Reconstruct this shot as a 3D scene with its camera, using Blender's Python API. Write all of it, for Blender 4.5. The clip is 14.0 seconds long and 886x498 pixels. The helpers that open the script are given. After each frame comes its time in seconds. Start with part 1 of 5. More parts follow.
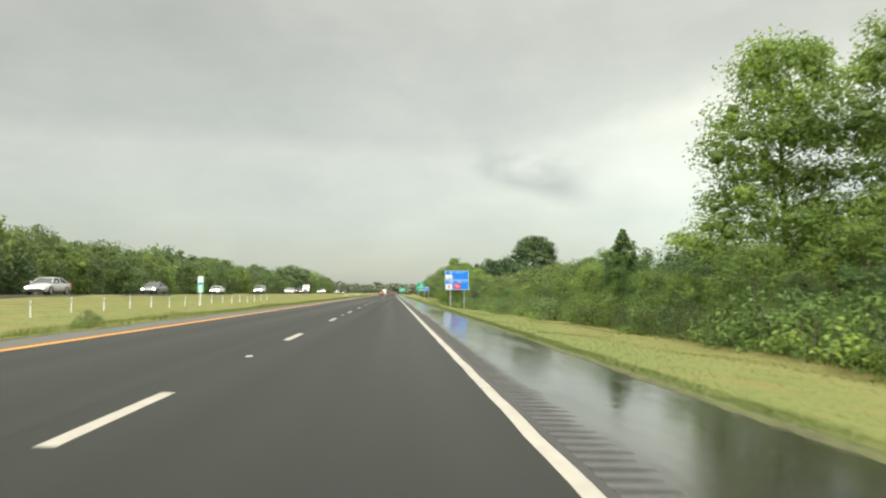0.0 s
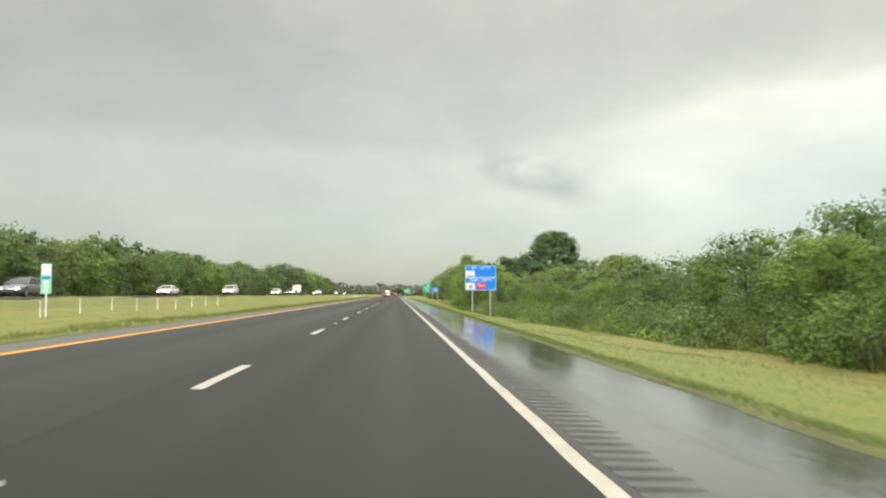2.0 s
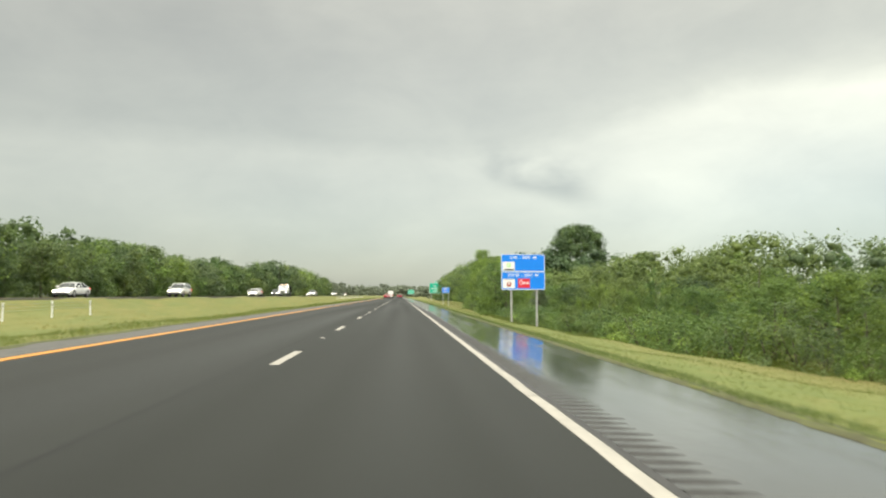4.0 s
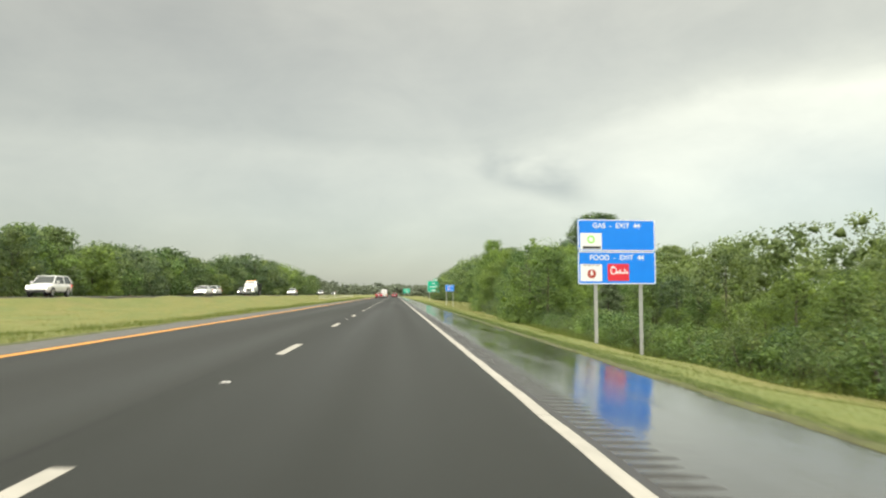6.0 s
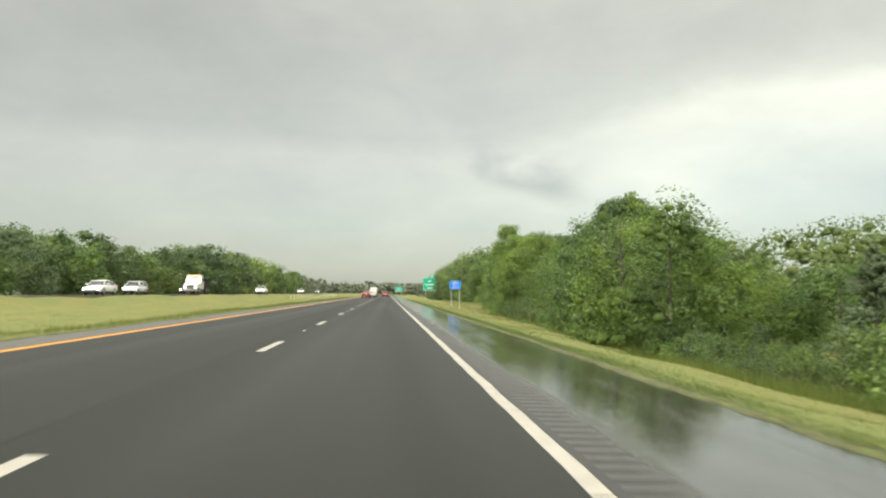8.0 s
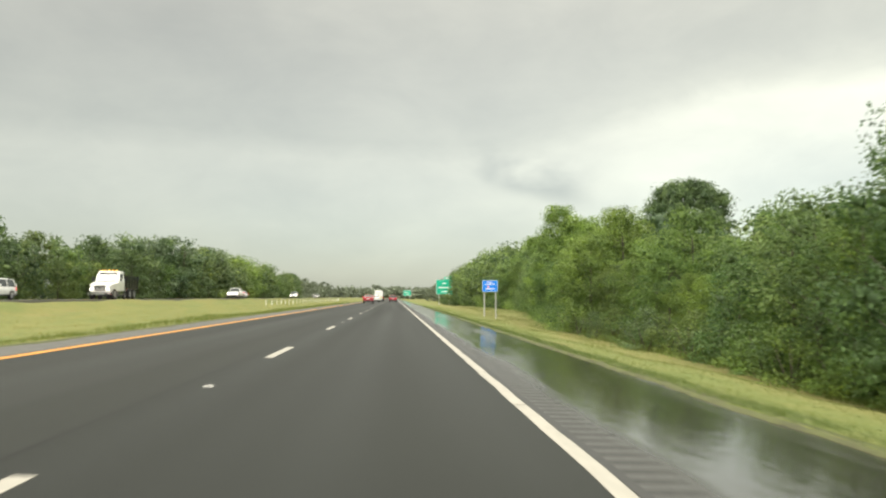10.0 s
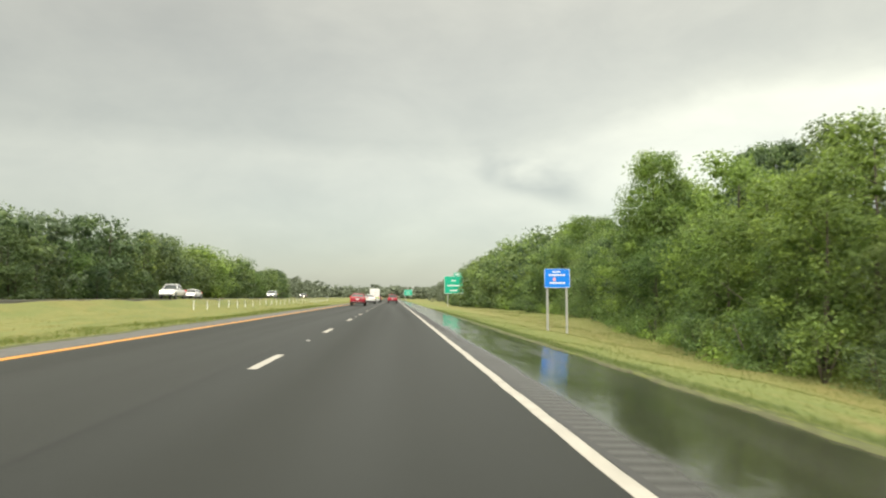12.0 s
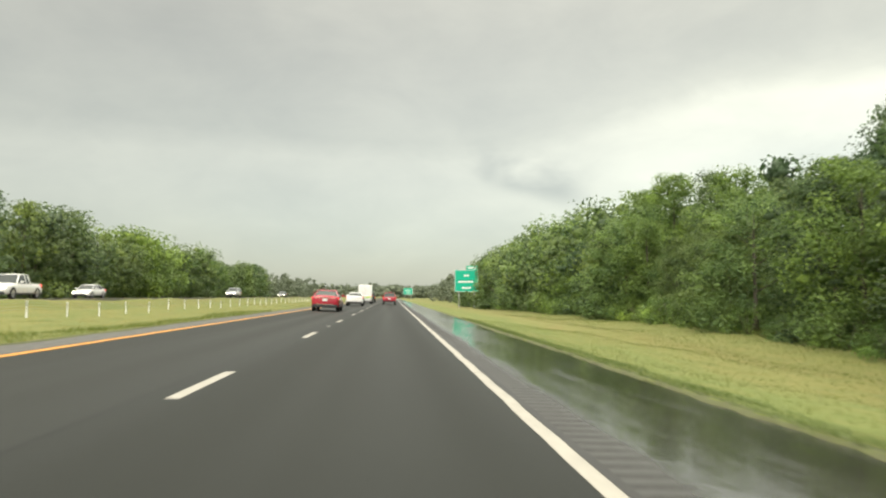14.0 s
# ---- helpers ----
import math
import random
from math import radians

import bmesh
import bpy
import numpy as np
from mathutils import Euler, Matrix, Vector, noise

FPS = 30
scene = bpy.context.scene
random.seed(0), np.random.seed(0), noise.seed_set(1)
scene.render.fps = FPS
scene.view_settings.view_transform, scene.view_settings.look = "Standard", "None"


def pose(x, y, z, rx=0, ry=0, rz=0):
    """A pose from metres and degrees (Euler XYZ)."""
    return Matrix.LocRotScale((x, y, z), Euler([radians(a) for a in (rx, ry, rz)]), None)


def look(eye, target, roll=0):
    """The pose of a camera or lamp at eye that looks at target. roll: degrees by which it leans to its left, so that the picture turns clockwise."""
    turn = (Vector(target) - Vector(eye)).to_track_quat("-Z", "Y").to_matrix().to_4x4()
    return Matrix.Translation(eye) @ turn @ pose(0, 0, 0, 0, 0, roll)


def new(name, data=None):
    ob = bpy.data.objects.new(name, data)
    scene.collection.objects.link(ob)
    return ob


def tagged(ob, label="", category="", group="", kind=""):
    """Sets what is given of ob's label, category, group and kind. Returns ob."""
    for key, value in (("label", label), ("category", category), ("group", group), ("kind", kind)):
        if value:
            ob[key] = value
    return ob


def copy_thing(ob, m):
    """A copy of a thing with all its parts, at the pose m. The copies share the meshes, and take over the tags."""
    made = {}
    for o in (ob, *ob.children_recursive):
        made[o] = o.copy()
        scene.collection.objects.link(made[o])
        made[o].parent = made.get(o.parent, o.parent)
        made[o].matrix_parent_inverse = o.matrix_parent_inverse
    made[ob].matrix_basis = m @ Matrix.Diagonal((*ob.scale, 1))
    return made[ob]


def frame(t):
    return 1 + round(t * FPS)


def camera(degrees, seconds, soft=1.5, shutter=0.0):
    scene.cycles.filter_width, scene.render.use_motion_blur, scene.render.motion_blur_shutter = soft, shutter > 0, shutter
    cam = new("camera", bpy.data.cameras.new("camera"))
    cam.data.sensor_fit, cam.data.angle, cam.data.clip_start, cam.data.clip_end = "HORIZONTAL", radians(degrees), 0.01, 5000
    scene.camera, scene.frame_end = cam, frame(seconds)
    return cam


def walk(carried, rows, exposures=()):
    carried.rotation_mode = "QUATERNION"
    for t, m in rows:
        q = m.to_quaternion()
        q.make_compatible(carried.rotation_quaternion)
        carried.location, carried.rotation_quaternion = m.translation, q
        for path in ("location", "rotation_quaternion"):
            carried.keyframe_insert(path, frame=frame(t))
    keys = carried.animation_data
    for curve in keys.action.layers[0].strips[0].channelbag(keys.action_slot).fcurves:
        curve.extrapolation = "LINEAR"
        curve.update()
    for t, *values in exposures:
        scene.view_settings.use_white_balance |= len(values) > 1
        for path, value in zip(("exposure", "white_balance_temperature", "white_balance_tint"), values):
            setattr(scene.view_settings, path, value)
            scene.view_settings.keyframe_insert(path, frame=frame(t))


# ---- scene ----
cam = camera(60.2, 14.0, soft=2.2, shutter=0.25)
# ---- the drive: seconds, x, y, pitch, roll, yaw ----
PATH = [
    (0.0, -0.007, -0.82, 93.27, 0.23, -3.72),
    (0.5, -0.038, 7.54, 93.32, 0.23, -3.83),
    (1.0, -0.066, 15.72, 93.38, 0.23, -3.70),
    (1.5, -0.110, 23.95, 93.42, 0.23, -3.46),
    (2.0, -0.147, 32.32, 93.38, 0.23, -3.44),
    (2.5, -0.223, 40.65, 93.38, 0.23, -3.25),
    (3.0, -0.266, 48.95, 93.41, 0.23, -3.07),
    (3.5, -0.371, 57.22, 93.45, 0.23, -3.00),
    (4.0, -0.447, 65.57, 93.46, 0.23, -3.19),
    (5.2, -0.410, 86.10, 93.44, 0.23, -3.40),
    (6.5, -0.291, 109.18, 93.36, 0.23, -3.66),
    (7.0, -0.251, 118.18, 93.35, 0.23, -3.81),
    (7.5, -0.216, 127.32, 93.49, 0.23, -4.13),
    (8.0, -0.123, 136.47, 93.29, 0.23, -4.16),
    (9.2, -0.200, 158.60, 93.45, 0.23, -3.80),
    (10.5, -0.293, 183.05, 93.66, 0.23, -3.45),
    (11.0, -0.340, 192.79, 93.67, 0.23, -3.25),
    (11.5, -0.362, 202.55, 93.66, 0.23, -3.25),
    (12.0, -0.363, 212.30, 93.60, 0.23, -3.65),
    (12.5, -0.298, 222.10, 93.57, 0.23, -4.02),
    (13.0, -0.253, 232.05, 93.63, 0.23, -4.00),
    (13.5, -0.232, 242.14, 93.67, 0.23, -3.90),
    (14.0, -0.182, 252.39, 93.54, 0.23, -3.75),
]
FALL = 0.0445            # crossfall of the carriageway, down to the right
CAM_H = 1.187
walk(cam, [(t, pose(x, y, CAM_H - FALL * x, rx, ry, rz)) for t, x, y, rx, ry, rz in PATH],
     exposures=((0.0, 0.02, 6590, 10), (2.0, -0.01, 6590, 10), (8.0, 0.0, 6600, 10), (10.5, 0.07, 6690, 10), (14.0, 0.06, 6710, 10)))

# ---- sky and sun: overcast ----
world = bpy.data.worlds.new("overcast_sky")
scene.world = world
world.use_nodes = True
wn, wl = world.node_tree.nodes, world.node_tree.links
wn.clear()


def wnode(kind, **kw):
    n = wn.new(kind)
    for k, v in kw.items():
        n.inputs[k].default_value = v
    return n


out = wn.new("ShaderNodeOutputWorld")
sky = wn.new("ShaderNodeTexSky")
sky.sky_type, sky.sun_disc = "NISHITA", False
sky.sun_elevation, sky.sun_rotation = radians(42.6), radians(203.0)
sky_bg = wnode("ShaderNodeBackground", Strength=0.04)
wl.new(sky.outputs[0], sky_bg.inputs[0])
co = wn.new("ShaderNodeTexCoord")
sep = wn.new("ShaderNodeSeparateXYZ")
wl.new(co.outputs["Generated"], sep.inputs[0])
# brightness of the cloud deck by height over the horizon
ramp = wn.new("ShaderNodeValToRGB")
el = ramp.color_ramp.elements
el[0].position, el[0].color = 0.0, (0.300, 0.336, 0.298, 1)
el[1].position, el[1].color = 1.0, (2.9, 2.83, 2.38, 1)
for p, c in ((0.07, (0.432, 0.447, 0.370, 1)), (0.125, (0.550, 0.548, 0.434, 1)), (0.175, (0.600, 0.592, 0.462, 1)), (0.206, (0.512, 0.504, 0.389, 1)),
             (0.33, (0.503, 0.49, 0.386, 1)), (0.42, (0.625, 0.605, 0.485, 1)), (0.65, (2.15, 2.10, 1.78, 1))):
    e = el.new(p)
    e.color = c
mp = wnode("ShaderNodeMapping")
mp.inputs["Scale"].default_value = (1.0, 1.0, 1.9)
wl.new(co.outputs["Generated"], mp.inputs[0])
nz = wnode("ShaderNodeTexNoise", Scale=3.2, Detail=6.0, Roughness=0.55, Distortion=0.2)
wl.new(mp.outputs[0], nz.inputs["Vector"])
# the deck's edge wanders in height
wob = wn.new("ShaderNodeMath")
wob.operation = "MULTIPLY_ADD"
wob.inputs[1].default_value, wob.inputs[2].default_value = 0.09, -0.045
wl.new(nz.outputs["Fac"], wob.inputs[0])
hh = wn.new("ShaderNodeMath")
hh.operation = "ADD"
# and climbs to the right of the road
climb = wn.new("ShaderNodeMapRange")
climb.interpolation_type = "SMOOTHSTEP"
for k_, v_ in (("From Min", 0.16), ("From Max", 0.5), ("To Min", 0.0), ("To Max", -0.065)):
    climb.inputs[k_].default_value = v_
wl.new(sep.outputs["X"], climb.inputs[0])
low_z = wn.new("ShaderNodeMath")
low_z.operation = "ADD"
wl.new(sep.outputs["Z"], low_z.inputs[0])
wl.new(climb.outputs[0], low_z.inputs[1])
wl.new(low_z.outputs[0], hh.inputs[0])
wl.new(wob.outputs[0], hh.inputs[1])
wl.new(hh.outputs[0], ramp.inputs[0])
# brighter break to the right of the road
brk = wn.new("ShaderNodeMapRange")
brk.interpolation_type = "SMOOTHERSTEP"
brk.inputs["From Min"].default_value, brk.inputs["From Max"].default_value = -0.45, 0.5
brk.inputs["To Min"].default_value, brk.inputs["To Max"].default_value = 0.86, 1.12
wl.new(sep.outputs["X"], brk.inputs[0])
cl = wn.new("ShaderNodeMapRange")
cl.inputs["From Min"].default_value, cl.inputs["From Max"].default_value = 0.3, 0.7
cl.inputs["To Min"].default_value, cl.inputs["To Max"].default_value = 0.91, 1.07
nz2 = wnode("ShaderNodeTexNoise", Scale=6.5, Detail=7.0, Roughness=0.58, Distortion=0.25)
wl.new(mp.outputs[0], nz2.inputs["Vector"])
wl.new(nz2.outputs["Fac"], cl.inputs[0])
mul = wn.new("ShaderNodeMath")
mul.operation = "MULTIPLY"
wl.new(brk.outputs[0], mul.inputs[0])
wl.new(cl.outputs[0], mul.inputs[1])
# thin luminous cloud under the deck's edge, to the right of the road
low = wn.new("ShaderNodeMapRange")
low.interpolation_type = "SMOOTHSTEP"
for k_, v_ in (("From Min", 0.25), ("From Max", 0.17), ("To Min", 0.0), ("To Max", 1.0)):
    low.inputs[k_].default_value = v_
wl.new(hh.outputs[0], low.inputs[0])
rgt = wn.new("ShaderNodeMapRange")
rgt.interpolation_type = "SMOOTHSTEP"
for k_, v_ in (("From Min", 0.12), ("From Max", 0.42), ("To Min", 0.0), ("To Max", 0.30)):
    rgt.inputs[k_].default_value = v_
wl.new(sep.outputs["X"], rgt.inputs[0])
lum = wn.new("ShaderNodeMath")
lum.operation = "MULTIPLY_ADD"
lum.inputs[2].default_value = 1.0
wl.new(low.outputs[0], lum.inputs[0])
wl.new(rgt.outputs[0], lum.inputs[1])
mul2 = wn.new("ShaderNodeMath")
mul2.operation = "MULTIPLY"
wl.new(mul.outputs[0], mul2.inputs[0])
wl.new(lum.outputs[0], mul2.inputs[1])
# ragged dark scud that drifts below the deck
def band(out_, a, b, c, d):
    """One between b and c, falling to nought at a and d."""
    r1, r2 = wn.new("ShaderNodeMapRange"), wn.new("ShaderNodeMapRange")
    for r, lo, hi in ((r1, a, b), (r2, d, c)):
        r.interpolation_type = "SMOOTHSTEP"
        r.inputs["From Min"].default_value, r.inputs["From Max"].default_value = lo, hi
        wl.new(out_, r.inputs[0])
    p = wn.new("ShaderNodeMath")
    p.operation = "MULTIPLY"
    wl.new(r1.outputs[0], p.inputs[0])
    wl.new(r2.outputs[0], p.inputs[1])
    return p.outputs[0]


def product(a, b, op="MULTIPLY"):
    p = wn.new("ShaderNodeMath")
    p.operation = op
    for s_, v in ((p.inputs[0], a), (p.inputs[1], b)):
        if hasattr(v, "is_output"):
            wl.new(v, s_)
        else:
            s_.default_value = v
    return p.outputs[0]


tilt = product(sep.outputs["Z"], product(sep.outputs["X"], 0.28), "ADD")
nz3 = wnode("ShaderNodeTexNoise", Scale=10.0, Detail=3.0, Roughness=0.5, Distortion=0.2)
wl.new(mp.outputs[0], nz3.inputs["Vector"])
rag = wn.new("ShaderNodeMapRange")
for k_, v_ in (("From Min", 0.34), ("From Max", 0.62), ("To Min", 0.0), ("To Max", 0.36)):
    rag.inputs[k_].default_value = v_
wl.new(nz3.outputs["Fac"], rag.inputs[0])
scud = product(product(band(sep.outputs["X"], 0.07, 0.15, 0.21, 0.27), band(tilt, 0.165, 0.195, 0.215, 0.25)), rag.outputs[0])
bright = product(mul2.outputs[0], product(1.0, scud, "SUBTRACT"))
cloud_bg = wn.new("ShaderNodeBackground")
wl.new(ramp.outputs[0], cloud_bg.inputs["Color"])
wl.new(bright, cloud_bg.inputs["Strength"])
add = wn.new("ShaderNodeAddShader")
wl.new(sky_bg.outputs[0], add.inputs[0])
wl.new(cloud_bg.outputs[0], add.inputs[1])
wl.new(add.outputs[0], out.inputs[0])

sun = new("sun", bpy.data.lights.new("sun", "SUN"))
sun.data.energy, sun.data.angle, sun.data.color = 3.2, radians(25), (1.0, 0.96, 0.88)
sun.matrix_world = look((-34, -80, 80), (0, 0, 0))

# ---- materials ----


def mat(name, color, rough=0.6, metal=0.0, spec=0.5):
    m = bpy.data.materials.new(name)
    m.use_nodes = True
    b = m.node_tree.nodes["Principled BSDF"]
    b.inputs["Base Color"].default_value = (*color, 1)
    b.inputs["Roughness"].default_value, b.inputs["Metallic"].default_value = rough, metal
    b.inputs["Specular IOR Level"].default_value = spec
    return m


def nd(m, kind, **kw):
    n = m.node_tree.nodes.new(kind)
    for k, v in kw.items():
        n.inputs[k].default_value = v
    return n


def link(m, a, b):
    m.node_tree.links.new(a, b)


def bsdf(m):
    return m.node_tree.nodes["Principled BSDF"]


def coords(m, scale):
    """World-sized coordinates of the mesh, stretched."""
    tc = nd(m, "ShaderNodeTexCoord")
    mpn = nd(m, "ShaderNodeMapping")
    mpn.inputs["Scale"].default_value = scale
    link(m, tc.outputs["Object"], mpn.inputs[0])
    return mpn.outputs[0]


def noise_tex(m, vec, scale, detail=4.0, rough=0.55, dist=0.0):
    n = nd(m, "ShaderNodeTexNoise", Scale=scale, Detail=detail, Roughness=rough, Distortion=dist)
    link(m, vec, n.inputs["Vector"])
    return n.outputs["Fac"]


def ramp_of(m, fac, stops):
    r = nd(m, "ShaderNodeValToRGB")
    e = r.color_ramp.elements
    e[0].position, e[0].color = stops[0][0], (*stops[0][1], 1)
    e[1].position, e[1].color = stops[-1][0], (*stops[-1][1], 1)
    for p, c in stops[1:-1]:
        e.new(p).color = (*c, 1)
    link(m, fac, r.inputs[0])
    return r.outputs[0]


def rng_of(m, fac, a, b, c, d):
    r = nd(m, "ShaderNodeMapRange")
    for k, v in zip(("From Min", "From Max", "To Min", "To Max"), (a, b, c, d)):
        r.inputs[k].default_value = v
    link(m, fac, r.inputs[0])
    return r.outputs[0]


def mix_col(m, fac, a, b, mode="MIX"):
    n = nd(m, "ShaderNodeMix")
    n.data_type, n.blend_type = "RGBA", mode
    if hasattr(fac, "is_output"):
        link(m, fac, n.inputs[0])
    else:
        n.inputs[0].default_value = fac
    for s, v in ((n.inputs[6], a), (n.inputs[7], b)):
        if hasattr(v, "is_output"):
            link(m, v, s)
        else:
            s.default_value = (*v, 1)
    return n.outputs[2]


def bump(m, fac, strength, distance):
    b = nd(m, "ShaderNodeBump", Strength=strength, Distance=distance)
    link(m, fac, b.inputs["Height"])
    link(m, b.outputs[0], bsdf(m).inputs["Normal"])


def asphalt():
    m = mat("damp_asphalt", (0.0166, 0.0192, 0.0168), spec=0.24)
    fine = noise_tex(m, coords(m, (1, 1, 1)), 55, 3)
    track = noise_tex(m, coords(m, (0.55, 0.008, 1)), 1.3, 1)
    blot = noise_tex(m, coords(m, (0.5, 0.12, 1)), 0.8, 5)
    c = ramp_of(m, track, ((0.3, (0.0116, 0.0134, 0.0111)), (0.7, (0.0144, 0.0165, 0.0130))))
    c = mix_col(m, 0.35, c, ramp_of(m, blot, ((0.35, (0.0089, 0.0102, 0.0089)), (0.7, (0.0192, 0.0211, 0.0172)))))
    c = mix_col(m, 0.45, c, ramp_of(m, fine, ((0.35, (0.0047, 0.0054, 0.0049)), (0.75, (0.0260, 0.0283, 0.0234)))))
    # the left lane was laid in a slightly paler mix; a dark joint runs beside the dashes
    tc = nd(m, "ShaderNodeTexCoord")
    sp = nd(m, "ShaderNodeSeparateXYZ")
    link(m, tc.outputs["Object"], sp.inputs[0])
    c = mix_col(m, rng_of(m, sp.outputs["X"], -2.96, -2.86, 0.11, 0.0), c, (0.044, 0.046, 0.040))
    off = nd(m, "ShaderNodeMath")
    off.operation = "ADD"
    off.inputs[1].default_value = 2.87
    link(m, sp.outputs["X"], off.inputs[0])
    near = nd(m, "ShaderNodeMath")
    near.operation = "ABSOLUTE"
    link(m, off.outputs[0], near.inputs[0])
    c = mix_col(m, rng_of(m, near.outputs[0], 0.012, 0.04, 0.65, 0.0), c, (0.006, 0.006, 0.006))
    link(m, c, bsdf(m).inputs["Base Color"])
    link(m, rng_of(m, track, 0.3, 0.7, 0.5, 0.66), bsdf(m).inputs["Roughness"])
    bump(m, fine, 0.5, 0.006)
    return m


def wet_asphalt():
    m = mat("flooded_asphalt", (0.03, 0.03, 0.028))
    fine = noise_tex(m, coords(m, (1, 1, 1)), 45, 3)
    pool = noise_tex(m, coords(m, (0.8, 0.07, 1)), 1.0, 4, 0.6, 0.4)
    ripple = noise_tex(m, coords(m, (1.0, 0.55, 1)), 5.5, 6, 0.62, 0.3)
    patch = noise_tex(m, coords(m, (1.0, 0.16, 1)), 2.2, 5, 0.65, 0.5)
    c = ramp_of(m, pool, ((0.35, (0.022, 0.022, 0.018)), (0.7, (0.045, 0.043, 0.037))))
    c = mix_col(m, 0.3, c, ramp_of(m, fine, ((0.35, (0.012, 0.012, 0.011)), (0.75, (0.06, 0.058, 0.052)))))
    link(m, c, bsdf(m).inputs["Base Color"])
    # the water film thins out towards the carriageway further down the road
    tc = nd(m, "ShaderNodeTexCoord")
    sp = nd(m, "ShaderNodeSeparateXYZ")
    link(m, tc.outputs["Object"], sp.inputs[0])
    rim = nd(m, "ShaderNodeMath")
    rim.operation = "MULTIPLY_ADD"
    link(m, pool, rim.inputs[0])
    rim.inputs[1].default_value = -0.9
    link(m, sp.outputs["X"], rim.inputs[2])
    thin = nd(m, "ShaderNodeMath")
    thin.operation = "MULTIPLY"
    link(m, rng_of(m, rim.outputs[0], 1.25, 1.55, 1.0, 0.0), thin.inputs[0])
    link(m, rng_of(m, sp.outputs["Y"], 95.0, 150.0, 0.25, 1.0), thin.inputs[1])
    damp = thin.outputs[0]
    c = mix_col(m, damp, c, ramp_of(m, fine, ((0.35, (0.040, 0.040, 0.038)), (0.75, (0.085, 0.083, 0.078)))))
    link(m, c, bsdf(m).inputs["Base Color"])
    wetness = nd(m, "ShaderNodeMath")
    wetness.operation = "MULTIPLY_ADD"
    link(m, damp, wetness.inputs[0])
    wetness.inputs[1].default_value = 0.34
    link(m, rng_of(m, pool, 0.45, 0.72, 0.05, 0.17), wetness.inputs[2])
    film = nd(m, "ShaderNodeMath")
    film.operation = "ADD"
    link(m, wetness.outputs[0], film.inputs[0])
    link(m, rng_of(m, patch, 0.45, 0.70, 0.0, 0.085), film.inputs[1])
    link(m, film.outputs[0], bsdf(m).inputs["Roughness"])
    bsdf(m).inputs["IOR"].default_value = 1.47
    bump(m, ripple, 0.10, 0.03)
    return m


def grass_ground():
    """Greener beside the asphalt, straw further out, bare reddish earth along the woods."""
    m = mat("grass_turf", (0.129, 0.124, 0.039), 0.9)
    big = noise_tex(m, coords(m, (1, 0.45, 1)), 0.22, 5, 0.6)
    mid = noise_tex(m, coords(m, (1, 0.6, 1)), 1.3, 5, 0.65)
    fine = noise_tex(m, coords(m, (1, 1, 1)), 14, 3)
    tc = nd(m, "ShaderNodeTexCoord")
    sp = nd(m, "ShaderNodeSeparateXYZ")
    link(m, tc.outputs["Object"], sp.inputs[0])
    wander = nd(m, "ShaderNodeMath")
    wander.operation = "MULTIPLY_ADD"
    link(m, big, wander.inputs[0])
    wander.inputs[1].default_value = 5.0
    link(m, sp.outputs["X"], wander.inputs[2])
    zone = rng_of(m, wander.outputs[0], 0.0, 24.0, 0.0, 1.0)
    c = ramp_of(m, zone, ((0.0, (0.178, 0.166, 0.042)), (0.24, (0.131, 0.160, 0.035)), (0.30, (0.086, 0.146, 0.023)), (0.42, (0.106, 0.155, 0.028)), (0.50, (0.174, 0.166, 0.044)),
                          (0.66, (0.184, 0.161, 0.046)), (0.715, (0.184, 0.133, 0.046)), (0.76, (0.161, 0.143, 0.044)), (0.9, (0.150, 0.158, 0.040)), (1.0, (0.135, 0.147, 0.035))))
    deep = nd(m, "ShaderNodeMath")
    deep.operation = "ABSOLUTE"
    shift = nd(m, "ShaderNodeMath")
    shift.operation = "ADD"
    shift.inputs[1].default_value = 5.0
    link(m, sp.outputs["X"], shift.inputs[0])
    link(m, shift.outputs[0], deep.inputs[0])
    c = mix_col(m, rng_of(m, deep.outputs[0], 36.0, 40.0, 0.0, 1.0), c, (0.045, 0.053, 0.019))
    c = mix_col(m, rng_of(m, deep.outputs[0], 3.0, 9.0, 0.8, 0.0), c, (0.111, 0.136, 0.030))
    c = mix_col(m, 0.55, c, ramp_of(m, mid, ((0.3, (0.060, 0.110, 0.018)), (0.5, (0.138, 0.160, 0.034)), (0.62, (0.186, 0.168, 0.045)), (0.76, (0.235, 0.186, 0.069)))))
    # greener swathes across the median
    swathe = nd(m, "ShaderNodeMath")
    swathe.operation = "MULTIPLY"
    link(m, rng_of(m, noise_tex(m, coords(m, (1, 0.3, 1)), 0.55, 4, 0.6), 0.44, 0.60, 0.0, 0.75), swathe.inputs[0])
    link(m, rng_of(m, sp.outputs["X"], -9.5, -7.5, 1.0, 0.0), swathe.inputs[1])
    c = mix_col(m, swathe.outputs[0], c, (0.094, 0.138, 0.027))
    clay = noise_tex(m, coords(m, (1, 0.35, 1)), 0.34, 4, 0.65)
    c = mix_col(m, rng_of(m, clay, 0.60, 0.74, 0.0, 0.55), c, (0.204, 0.126, 0.048))
    c = mix_col(m, 0.3, c, ramp_of(m, fine, ((0.3, (0.096, 0.105, 0.022)), (0.7, (0.226, 0.210, 0.062)))))
    link(m, c, bsdf(m).inputs["Base Color"])
    bump(m, fine, 0.45, 0.04)
    return m


